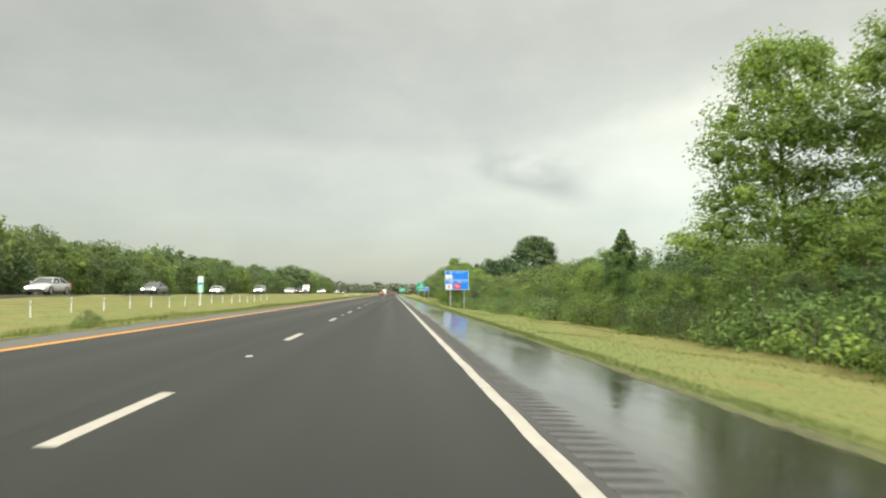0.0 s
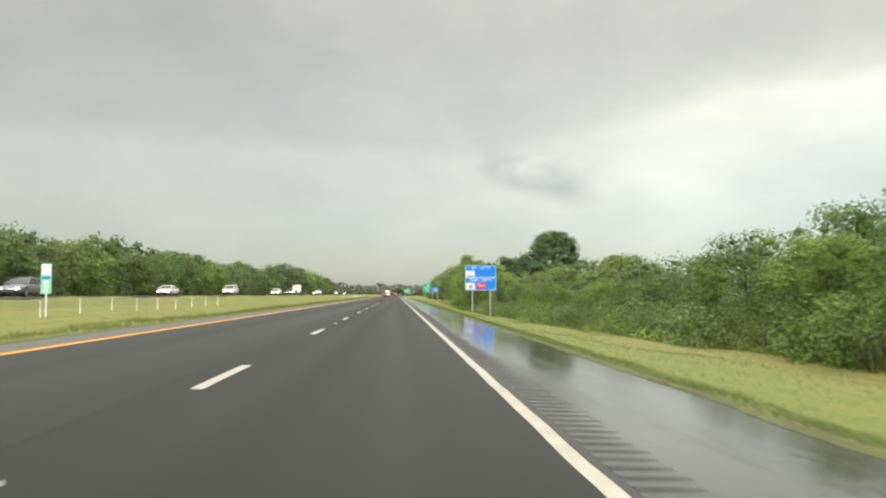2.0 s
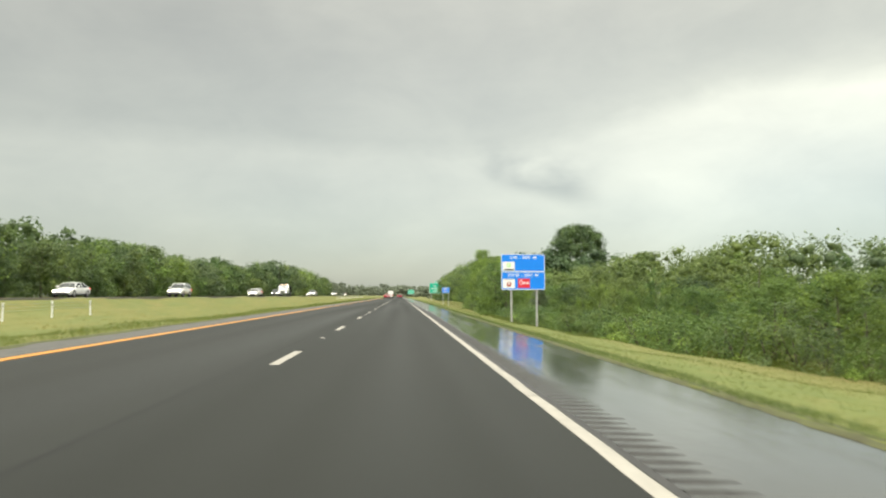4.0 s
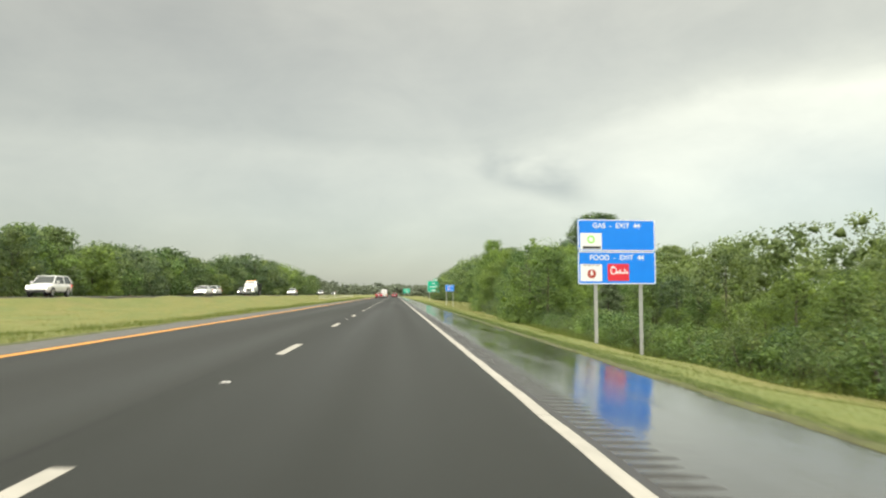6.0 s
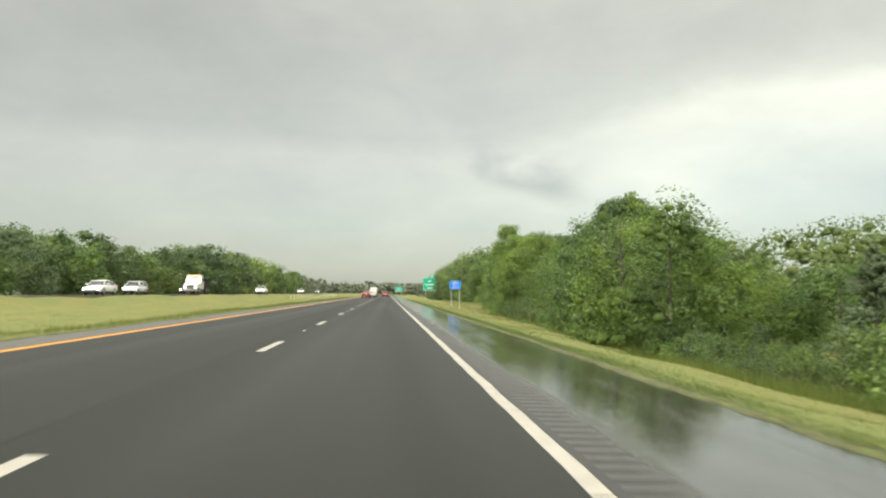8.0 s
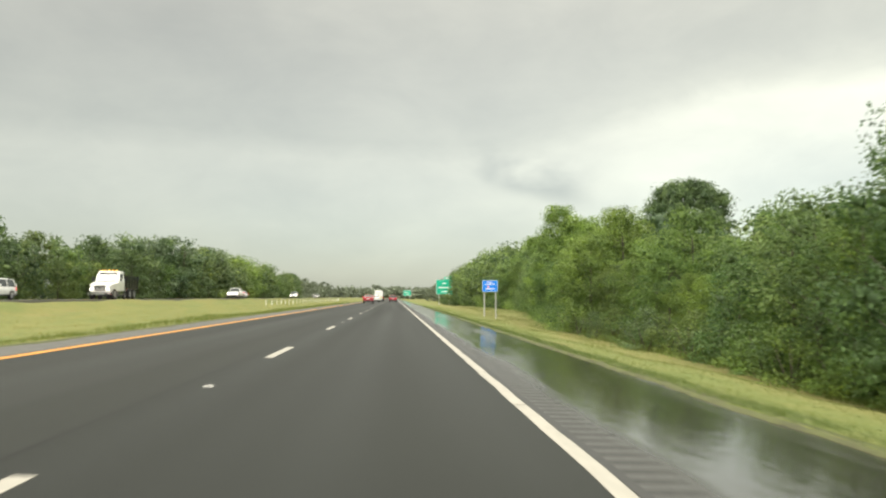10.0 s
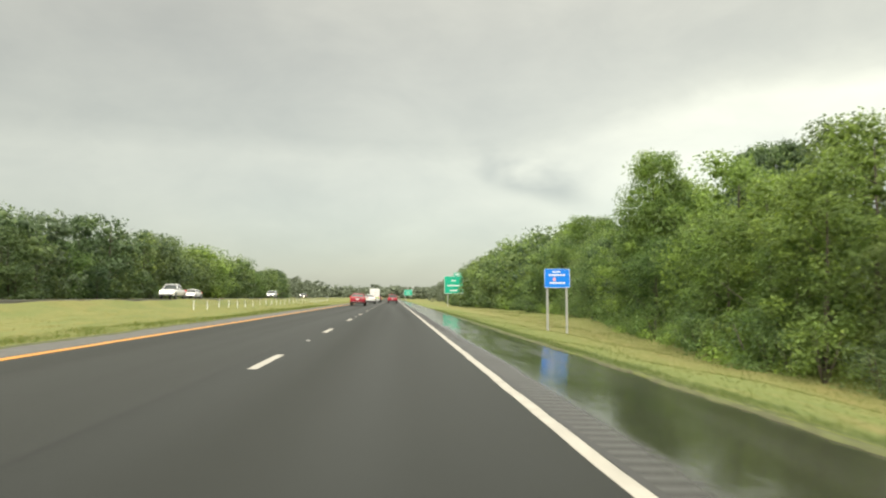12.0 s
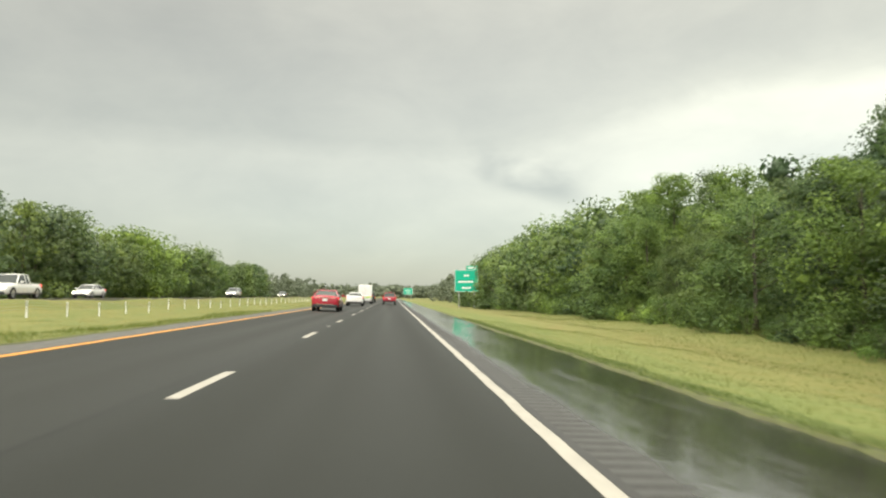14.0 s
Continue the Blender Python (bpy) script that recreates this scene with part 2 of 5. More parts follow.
def leaf(name, dark, light, trans=0.35, clumpy=True):
    m = mat(name, light, 0.45)
    g = nd(m, "ShaderNodeNewGeometry")
    oi = nd(m, "ShaderNodeObjectInfo")
    c = ramp_of(m, g.outputs["Random Per Island"], ((0.0, dark), (1.0, light)))
    if clumpy:
        tint = ramp_of(m, oi.outputs["Random"], ((0.0, (0.58, 0.72, 0.82)), (0.2, (0.95, 1.0, 0.95)), (0.4, (1.16, 1.14, 0.84)), (0.55, (0.68, 0.80, 0.80)), (0.75, (1.26, 1.24, 0.92)), (0.88, (0.85, 0.95, 0.9)), (1.0, (1.0, 1.0, 1.30))))
        c = mix_col(m, 1.0, c, tint, "MULTIPLY")
        at = nd(m, "ShaderNodeAttribute")
        at.attribute_name = "clump"
        var = ramp_of(m, at.outputs["Fac"], ((0.0, (0.62, 0.68, 0.72)), (0.5, (1.0, 1.0, 1.0)), (1.0, (1.45, 1.38, 1.1))))
        c = mix_col(m, 1.0, c, var, "MULTIPLY")
    link(m, c, bsdf(m).inputs["Base Color"])
    if clumpy:
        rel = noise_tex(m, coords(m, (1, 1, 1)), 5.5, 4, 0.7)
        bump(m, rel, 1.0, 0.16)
        # relief shading painted into the leaf colour: bump hollows darker, crests lighter
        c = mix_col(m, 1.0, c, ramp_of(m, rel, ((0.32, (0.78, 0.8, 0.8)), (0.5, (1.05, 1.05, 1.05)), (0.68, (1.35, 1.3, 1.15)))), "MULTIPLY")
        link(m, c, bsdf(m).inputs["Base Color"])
    tr = nd(m, "ShaderNodeBsdfTranslucent")
    link(m, c, tr.inputs[0])
    mx = nd(m, "ShaderNodeMixShader")
    mx.inputs[0].default_value = trans
    o = m.node_tree.nodes["Material Output"]
    link(m, bsdf(m).outputs[0], mx.inputs[1])
    link(m, tr.outputs[0], mx.inputs[2])
    link(m, mx.outputs[0], o.inputs[0])
    return m


def blotched(name, a, b, scale, rough, stretch=(1, 1, 1), relief=0.0, metal=0.0):
    m = mat(name, a, rough, metal)
    f = noise_tex(m, coords(m, stretch), scale, 5)
    link(m, ramp_of(m, f, ((0.3, a), (0.7, b))), bsdf(m).inputs["Base Color"])
    if relief:
        bump(m, f, 0.6, relief)
    return m


def paint(name, color):
    m = mat(name, color, 0.22)
    bsdf(m).inputs["Coat Weight"].default_value = 0.6
    bsdf(m).inputs["Coat Roughness"].default_value = 0.06
    f = noise_tex(m, coords(m, (1, 1, 1)), 3.0, 5)
    dirty = tuple(0.75 * c + 0.03 for c in color)
    link(m, ramp_of(m, f, ((0.35, color), (0.8, dirty))), bsdf(m).inputs["Base Color"])
    return m


def glow(name, color, strength):
    m = mat(name, color, 0.3)
    bsdf(m).inputs["Emission Color"].default_value = (*color, 1)
    bsdf(m).inputs["Emission Strength"].default_value = strength
    return m


M_ROAD, M_WET, M_TURF = asphalt(), wet_asphalt(), grass_ground()
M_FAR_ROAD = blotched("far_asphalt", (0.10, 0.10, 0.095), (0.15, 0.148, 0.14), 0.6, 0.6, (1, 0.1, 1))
M_SEAM = blotched("seal_strip_asphalt", (0.018, 0.018, 0.018), (0.035, 0.034, 0.033), 9.0, 0.5, (1, 1, 1), 0.004)
M_GRIT = blotched("gritty_shoulder_asphalt", (0.060, 0.060, 0.056), (0.112, 0.110, 0.100), 7.0, 0.7, (1, 0.4, 1), 0.006)
M_WHITE = blotched("worn_white_road_paint", (0.405, 0.382, 0.332), (0.315, 0.296, 0.258), 6.0, 0.5, (1, 0.4, 1), 0.003)
M_YELLOW = blotched("worn_yellow_road_paint", (0.605, 0.269, 0.025), (0.487, 0.210, 0.025), 5.0, 0.5, (1, 0.3, 1), 0.003)
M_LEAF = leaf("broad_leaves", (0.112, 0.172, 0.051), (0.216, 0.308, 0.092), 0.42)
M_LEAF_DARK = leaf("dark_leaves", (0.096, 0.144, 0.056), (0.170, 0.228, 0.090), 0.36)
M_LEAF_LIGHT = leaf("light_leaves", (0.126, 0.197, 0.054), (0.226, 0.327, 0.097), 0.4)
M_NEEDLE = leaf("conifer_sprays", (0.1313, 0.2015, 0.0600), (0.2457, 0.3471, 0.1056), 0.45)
M_CEDAR = leaf("grey_green_sprays", (0.118, 0.168, 0.084), (0.205, 0.268, 0.140), 0.45, False)
M_BLADE = leaf("grass_blades", (0.108, 0.156, 0.028), (0.178, 0.208, 0.047), 0.5, False)
M_WEED = leaf("weed_blades", (0.095, 0.138, 0.036), (0.163, 0.209, 0.060), 0.5, False)
M_STRAW = leaf("straw_blades", (0.215, 0.189, 0.046), (0.322, 0.279, 0.085), 0.5, False)
# distance haze painted in: both far foliage colours are greyed and paled
M_HAZE_LEAF = leaf("hazed_far_leaves", (0.140, 0.170, 0.116), (0.160, 0.188, 0.130), 0.55, False)
M_HAZE_HEART = blotched("hazed_far_foliage", (0.140, 0.170, 0.112), (0.172, 0.200, 0.136), 0.3, 0.9)
M_BARK = blotched("bark", (0.055, 0.045, 0.035), (0.13, 0.11, 0.085), 7.0, 0.9, (1, 1, 0.25), 0.03)
M_STEEL = blotched("galvanised_steel", (0.36, 0.37, 0.37), (0.50, 0.50, 0.49), 9.0, 0.5, (1, 1, 0.3), 0.0, 0.35)
M_BLUE = blotched("blue_sign_sheeting", (0.004, 0.198, 0.774), (0.005, 0.216, 0.810), 1.2, 0.4)
M_GREEN = blotched("green_sign_sheeting", (0.000, 0.378, 0.243), (0.005, 0.414, 0.270), 1.2, 0.4)
M_SIGN_WHITE = mat("white_sign_sheeting", (0.757, 0.766, 0.766), 0.4)
M_STUD = mat("worn_road_stud", (0.46, 0.45, 0.42), 0.45)
M_SIGN_RED = mat("red_sign_sheeting", (0.64, 0.03, 0.05), 0.4)
M_SIGN_MAROON = mat("maroon_sign_sheeting", (0.36, 0.05, 0.03), 0.4)
M_SIGN_LIME = mat("lime_sign_sheeting", (0.30, 0.72, 0.12), 0.4)
M_SIGN_BLACK = mat("black_sign_sheeting", (0.03, 0.03, 0.03), 0.4)
M_SIGN_PINK = mat("pink_sign_sheeting", (0.85, 0.40, 0.42), 0.4)
M_SIGN_BACK = mat("sign_aluminium", (0.45, 0.46, 0.46), 0.45, 0.6)
M_GLASS = mat("tinted_car_glass", (0.02, 0.028, 0.028), 0.05, 0.0, 0.6)
M_TYRE = blotched("tyre_rubber", (0.018, 0.018, 0.018), (0.035, 0.034, 0.032), 20, 0.75)
M_RIM = mat("alloy_rim", (0.45, 0.45, 0.46), 0.3, 0.9)
M_TRIM = mat("black_plastic_trim", (0.025, 0.025, 0.026), 0.55)
M_CHROME = mat("chrome_trim", (0.75, 0.75, 0.75), 0.12, 1.0)
M_TAIL = glow("red_tail_lamp", (0.75, 0.02, 0.03), 0.6)
M_HEAD = glow("lit_headlamp", (1.0, 0.95, 0.8), 7.0)
M_AMBER = glow("amber_lamp", (1.0, 0.45, 0.05), 3.0)
M_PLATE = mat("pale_plate", (0.7, 0.7, 0.68), 0.4)
P_RED = paint("red_car_paint", (0.36, 0.012, 0.030))
P_WHITE = paint("white_car_paint", (0.80, 0.80, 0.78))
P_SILVER = paint("silver_car_paint", (0.45, 0.46, 0.47))
P_GREY = paint("dark_grey_car_paint", (0.10, 0.105, 0.11))
P_BLACK = paint("black_car_paint", (0.02, 0.02, 0.022))
P_LIME = paint("lime_green_stripe_paint", (0.42, 0.62, 0.10))

# ---- mesh helpers ----


def part(name, bm, material, parent=None, label=""):
    me = bpy.data.meshes.new(name)
    bm.to_mesh(me)
    bm.free()
    me.materials.append(material)
    ob = new(name, me)
    if parent:
        ob.parent = parent
    if label:
        ob["label"] = label
    return ob


def empty(name, m=None):
    ob = new(name)
    if m is not None:
        ob.matrix_world = m
    return ob


def smooth(ob, on=True):
    ob.data.polygons.foreach_set("use_smooth", [on] * len(ob.data.polygons))
    return ob


def mesh_np(name, verts, faces, material):
    """A mesh from numpy arrays: faces all with the same corner count."""
    me = bpy.data.meshes.new(name)
    nf, k = faces.shape
    me.vertices.add(len(verts))
    me.vertices.foreach_set("co", np.ascontiguousarray(verts, dtype=np.float32).ravel())
    me.loops.add(nf * k)
    me.loops.foreach_set("vertex_index", np.ascontiguousarray(faces, dtype=np.int32).ravel())
    me.polygons.add(nf)
    me.polygons.foreach_set("loop_start", np.arange(0, nf * k, k, dtype=np.int32))
    me.update(calc_edges=True)
    me.validate()
    me.materials.append(material)
    return me


def box(bm, x0, x1, y0, y1, z0, z1, bevel=0.0):
    r = bmesh.ops.create_cube(bm, size=1.0)
    vs = r["verts"]
    bmesh.ops.scale(bm, vec=(x1 - x0, y1 - y0, z1 - z0), verts=vs)
    bmesh.ops.translate(bm, vec=((x0 + x1) / 2, (y0 + y1) / 2, (z0 + z1) / 2), verts=vs)
    if bevel:
        es = list({e for v in vs for e in v.link_edges})
        bmesh.ops.bevel(bm, geom=es, offset=bevel, segments=2, affect="EDGES")
    return bm


def boxed(*a, **k):
    return box(bmesh.new(), *a, **k)


def loft(bm, rings, caps=True):
    """Skin between rings of equally many points."""
    vr = [[bm.verts.new(p) for p in r] for r in rings]
    n = len(rings[0])
    for a, b in zip(vr, vr[1:]):
        for i in range(n):
            bm.faces.new((a[i], a[(i + 1) % n], b[(i + 1) % n], b[i]))
    if caps:
        bm.faces.new(vr[0][::-1])
        bm.faces.new(vr[-1])
    bmesh.ops.recalc_face_normals(bm, faces=bm.faces)
    return bm


def tube(bm, points, radii, sides=7):
    rings = []
    for i, p in enumerate(points):
        a, b = points[max(i - 1, 0)], points[min(i + 1, len(points) - 1)]
        d = (Vector(b) - Vector(a)).normalized()
        u = d.orthogonal().normalized()
        v = d.cross(u)
        rings.append([Vector(p) + radii[i] * (math.cos(k * 2 * math.pi / sides) * u + math.sin(k * 2 * math.pi / sides) * v) for k in range(sides)])
    # keep neighbouring rings from twisting
    for r0, i in zip(rings, range(1, len(rings))):
        r1 = rings[i]
        k = min(range(sides), key=lambda s: (r1[s] - r0[0]).length)
        rings[i] = r1[k:] + r1[:k]
    return loft(bm, rings)


def text_mesh(txt, size, material, parent, m, name="letter"):
    c = bpy.data.curves.new(name, "FONT")
    c.body, c.size, c.align_x, c.align_y, c.extrude = txt, size, "CENTER", "CENTER", 0.002
    c.offset = 0.012 * size
    tmp = bpy.data.objects.new("tmp", c)
    scene.collection.objects.link(tmp)
    me = bpy.data.meshes.new_from_object(tmp.evaluated_get(bpy.context.evaluated_depsgraph_get()))
    bpy.data.objects.remove(tmp)
    bpy.data.curves.remove(c)
    bm = bmesh.new()
    bm.from_mesh(me)
    bpy.data.meshes.remove(me)
    bmesh.ops.remove_doubles(bm, verts=bm.verts, dist=1e-5)
    left = set(bm.verts)
    while left:                      # one mesh a letter
        grow = [left.pop()]
        isle = set(grow)
        while grow:
            for e in grow.pop().link_edges:
                for w in e.verts:
                    if w not in isle:
                        isle.add(w)
                        grow.append(w)
        left -= isle
        one = bmesh.new()
        twin = {w: one.verts.new(w.co) for w in isle}
        for f in {f for w in isle for f in w.link_faces}:
            one.faces.new([twin[w] for w in f.verts])
        part(name, one, material, parent).matrix_basis = m
    bm.free()


def road_z(x):
    return -FALL * x


# ---- ground: one sheet to the horizon ----
PROFILE = ((-2500, 3.0), (-300, 2.0), (-60, 1.3), (-40, 0.9), (-37.2, 1.02), (-36.4, 1.0), (-25.2, 1.0), (-24.4, 0.98), (-22.5, 0.35),
           (-20.5, 0.16), (-18, 0.12), (-14.5, 0.06), (-11, 0.12), (-8.4, 0.28), (-7.4, 0.325), (-7.32, 0.26), (-6.0, 0.1), (-1, -0.1), (3.6, -0.32), (3.92, -0.24),
           (4.0, -0.165), (4.6, -0.25), (6.5, -0.62), (8.5, -1.0), (11, -1.5), (13.6, -2.05), (16, -2.3), (22, -2.3), (40, -2.0), (70, 0.0), (300, 2.0), (2500, 3.0))
PX, PZ = np.array([p[0] for p in PROFILE]), np.array([p[1] for p in PROFILE])


RISE_Y = (-60, 55, 85, 118, 138, 175, 215, 235, 268, 300, 420, 520)
RISE_Z = (0.9, 0.9, 0.55, 0.0, -0.32, -0.25, 0.0, 0.0, 0.45, 1.0, 1.0, 0.6)


def ground_z(x, y):
    """Height of the turf, with slow swells off the road."""
    z = np.interp(x, PX, PZ)
    # the right-hand verge falls away less at both ends of the stretch
    z = z + np.interp(y, RISE_Y, RISE_Z) * np.clip((np.asarray(x) - 4.6) / 10.5, 0, 1)
    off = np.clip((np.abs(np.asarray(x) + 1.5) - 5.8) / 3.0, 0, 1)
    return z + off * (0.07 * np.sin(np.asarray(y) * 0.21 + np.asarray(x) * 0.5) + 0.05 * np.sin(np.asarray(y) * 0.53 - np.asarray(x) * 0.9))


gx = np.unique(np.concatenate([PX, np.arange(-36, -7, 0.8), np.arange(4.2, 16, 0.45), np.arange(16, 40, 2.0)]))
gy = np.concatenate([np.array([-2500, -600, -150]), np.arange(-40, 330, 1.5), np.arange(330, 620, 5), np.array([700, 850, 1100, 1500, 2200, 3500])])
GX, GY = np.meshgrid(gx, gy)
GZ = ground_z(GX, GY)
# the turf's lip creeps over the asphalt unevenly
lip = (np.abs(GX - 4.0) < 0.01) | (np.abs(GX + 7.4) < 0.01)
GX = GX + np.where(lip, 0.03 * np.sin(GY * 1.7) + 0.03 * np.sin(GY * 0.63 + 1), 0)
nv, nu = GX.shape
idx = np.arange(nv * nu).reshape(nv, nu)
gf = np.stack([idx[:-1, :-1], idx[:-1, 1:], idx[1:, 1:], idx[1:, :-1]], -1).reshape(-1, 4)
gm = mesh_np("ground", np.stack([GX, GY, GZ], -1).reshape(-1, 3), gf, M_TURF)
gm.polygons.foreach_set("use_smooth", [True] * len(gm.polygons))
tagged(new("ground", gm), "green and straw-coloured mown grass verges and median", "grass", kind="structure")

# ---- the carriageway ----
Y0, Y1 = -120.0, 1400.0
X_EDGE, X_DASH, X_YEL = 1.2, -2.46, -6.32


def slab(name, x0, x1, material, top=0.0, thick=0.25, y0=Y0, y1=Y1, zf=road_z, parent=None):
    bm = bmesh.new()
    loft(bm, [[(x0, y, zf(x0) + top), (x1, y, zf(x1) + top), (x1, y, zf(x1) + top - thick), (x0, y, zf(x0) + top - thick)] for y in (y0, y1)])
    return part(name, bm, material, parent)


road = tagged(slab("road", -6.47, 1.29, M_ROAD), "dark damp asphalt carriageway with two lanes", "road", kind="structure")
shoulder_l = tagged(slab("shoulder_inner", -7.47, -6.47, M_GRIT, top=-0.004), "narrow gritty grey asphalt inner shoulder", "shoulder", kind="structure")
tagged(slab("seal_strip", 1.29, 1.385, M_SEAM, top=-0.006), "black sealed joint beside the edge line", "road", kind="structure")
# outer shoulder under a film of water, with the ridges of the rumble strip standing out of it
bm = bmesh.new()
loft(bm, [[(1.385, y, road_z(1.385) - 0.014), (4.1, y, road_z(4.1) - 0.014), (4.1, y, -0.5), (1.385, y, -0.5)] for y in (Y0, Y1)])
shoulder = tagged(part("shoulder_outer", bm, M_WET), "flooded asphalt shoulder mirroring sky and trees", "shoulder", kind="structure")
rv, rf = [], []
rr_ = random.Random(5)
for k in range(1560):
    y = -10.0 + 0.305 * k
    xe = 1.72 + rr_.uniform(-0.05, 0.05) + 0.04 * math.sin(k * 0.05)
    hgt = rr_.uniform(0.012, 0.017) * float(np.interp(y, (80, 135, 150, 232, 245), (1.0, 0.55, 0.2, 0.2, 0.6)))
    o = len(rv)
    for x, f, wd in ((1.39, 0.9, 1.0), (1.47, 1.0, 1.0), (1.64, 0.95, 0.92), (xe, 0.55, 0.7), (xe + 0.17, -0.1, 0.3)):
        for dy, g in ((-0.095, -0.25), (-0.055, 0.62), (0.0, 1.0), (0.055, 0.62), (0.095, -0.25)):
            rv.append((x, y + dy * wd + 0.03 * (x - 1.39), road_z(x) - 0.0145 + hgt * (f * g if f > 0 else f)))
    for i in range(4):
        for j in range(4):
            a = o + i * 5 + j
            rf.append((a, a + 5, a + 6, a + 1))
M_RIDGE = blotched("wet_milled_asphalt", (0.020, 0.020, 0.019), (0.044, 0.043, 0.040), 11.0, 0.5, (1, 1, 1), 0.004)
bsdf(M_RIDGE).inputs["Specular IOR Level"].default_value = 0.3
rm = mesh_np("rumble_strip", np.array(rv), np.array(rf), M_RIDGE)
rm.polygons.foreach_set("use_smooth", [True] * len(rm.polygons))
tagged(new("rumble_strip", rm), "wet milled rumble ridges along the shoulder", "rumble strip", kind="structure")


def dirt_edge(name, x0, side, zf, label, seed):
    """A ragged band of mud and dead grass where turf meets asphalt."""
    rng = np.random.default_rng(seed)
    yy = np.arange(-20, 330, 0.22)
    n = len(yy)
    wob = np.convolve(rng.normal(0, 1, n + 8), np.ones(9) / 9, "valid") * 0.16 + rng.normal(0, 0.018, n)
    inner = x0 + 0.8 * wob - side * 0.12
    v = np.stack([np.stack([inner, yy, zf(inner) + 0.002], 1), np.stack([inner + side * 0.07, yy, zf(inner) + 0.022 + rng.uniform(0, 0.012, n)], 1),
                  np.stack([np.full(n, x0 + side * 0.2), yy, ground_z(x0 + side * 0.2, yy) + 0.006], 1)], 1).reshape(-1, 3)
    q = 3 * np.arange(n - 1)[:, None]
    f = np.concatenate([q + np.array([[0, 1, 4, 3]]), q + np.array([[1, 2, 5, 4]])])
    if side < 0:
        f = f[:, ::-1]
    me = mesh_np(name, v, f, M_DIRT)
    me.polygons.foreach_set("use_smooth", [True] * len(f))
    tagged(new(name, me), label, "verge edge", kind="structure")


M_DIRT = blotched("mud_and_dead_grass", (0.055, 0.056, 0.022), (0.095, 0.108, 0.030), 5.0, 0.85, (1, 0.5, 1), 0.02)
dirt_edge("verge_trim", 4.0, 1, lambda x: -FALL * x - 0.014, "muddy ragged edge of the grass verge", 41)
dirt_edge("median_trim", -7.37, -1, lambda x: -FALL * x - 0.004, "muddy ragged edge of the median grass", 42)


def paint_strip(name, xc, w, y0, y1, material, parent, zf=road_z, top=0.004):
    bm = bmesh.new()
    h = w / 2
    n = max(2, int((y1 - y0) / 0.75) + 1)
    rings = []
    for i in range(n):
        y = y0 + (y1 - y0) * i / (n - 1)
        e = 0.006 * math.sin(y * 5.1) + 0.004 * math.sin(y * 13.7)
        rings.append([(xc - h + e, y, zf(xc - h) + top), (xc + h + e, y, zf(xc + h) + top), (xc + h + e, y, zf(xc + h) - 0.01), (xc - h + e, y, zf(xc - h) - 0.01)])
    loft(bm, rings)
    return part(name, bm, material, parent)


def dash_x(y):
    """The dashed line drifts a little to the left further on."""
    return X_DASH - 0.075 * float(np.clip((y - 110) / 70, 0, 1))


# lane dashes: 3 m in every 12.2 m
dash0 = paint_strip("lane_dash", 0, 0.15, 0, 2.95, M_WHITE, road, zf=lambda x: -FALL * x)
for k in range(-3, 60):
    d = dash0 if k == -3 else new("lane_dash", dash0.data)
    d.parent = road
    y = 4.82 + 12.19 * k
    x = dash_x(y)
    d.location = (x, y, road_z(x))
# edge lines, laid in lengths with a joint between
for k in range(-6, 75):
    paint_strip("edge_line", X_EDGE, 0.155, 0.9 + 8.25 * k, 0.9 + 8.25 * k + 8.21, M_WHITE, road)
for k in range(-6, 60):
    paint_strip("median_line", X_YEL, 0.19, 12 * k, 12 * k + 11.99, M_YELLOW, road)
for k in range(-6, 60, 2):       # raised markers in every second gap
    bm = bmesh.new()
    y = 4.82 + 12.19 * k + 7.6
    x = dash_x(y)
    z = road_z(x)
    loft(bm, [[(x - 0.06, yy, z), (x + 0.06, yy, z), (x + 0.04, yy, z + 0.018), (x - 0.04, yy, z + 0.018)] for yy in (y, y + 0.12)])
    part("road_stud", bm, M_STUD, road)


def far_z(x):
    return 1.12


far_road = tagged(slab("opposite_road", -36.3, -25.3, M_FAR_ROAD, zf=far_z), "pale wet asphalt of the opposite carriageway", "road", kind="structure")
paint_strip("edge_line", -26.5, 0.15, Y0, Y1, M_YELLOW, far_road, far_z)
paint_strip("edge_line", -33.9, 0.15, Y0, Y1, M_WHITE, far_road, far_z)
for k in range(-2, 50):
    paint_strip("lane_dash", -30.2, 0.13, 12.19 * k, 12.19 * k + 3, M_WHITE, far_road, far_z)

# ---- trees ----


ICO_T = (1 + 5 ** 0.5) / 2
ICO_V = np.array([(-1, ICO_T, 0), (1, ICO_T, 0), (-1, -ICO_T, 0), (1, -ICO_T, 0), (0, -1, ICO_T), (0, 1, ICO_T), (0, -1, -ICO_T), (0, 1, -ICO_T), (ICO_T, 0, -1), (ICO_T, 0, 1), (-ICO_T, 0, -1), (-ICO_T, 0, 1)])
ICO_V = ICO_V / np.linalg.norm(ICO_V[0])
ICO_F = np.array([(0, 11, 5), (0, 5, 1), (0, 1, 7), (0, 7, 10), (0, 10, 11), (1, 5, 9), (5, 11, 4), (11, 10, 2), (10, 7, 6), (7, 1, 8), (3, 9, 4), (3, 4, 2), (3, 2, 6), (3, 6, 8), (3, 8, 9), (4, 9, 5), (2, 4, 11), (6, 2, 10), (8, 6, 7), (9, 8, 1)])


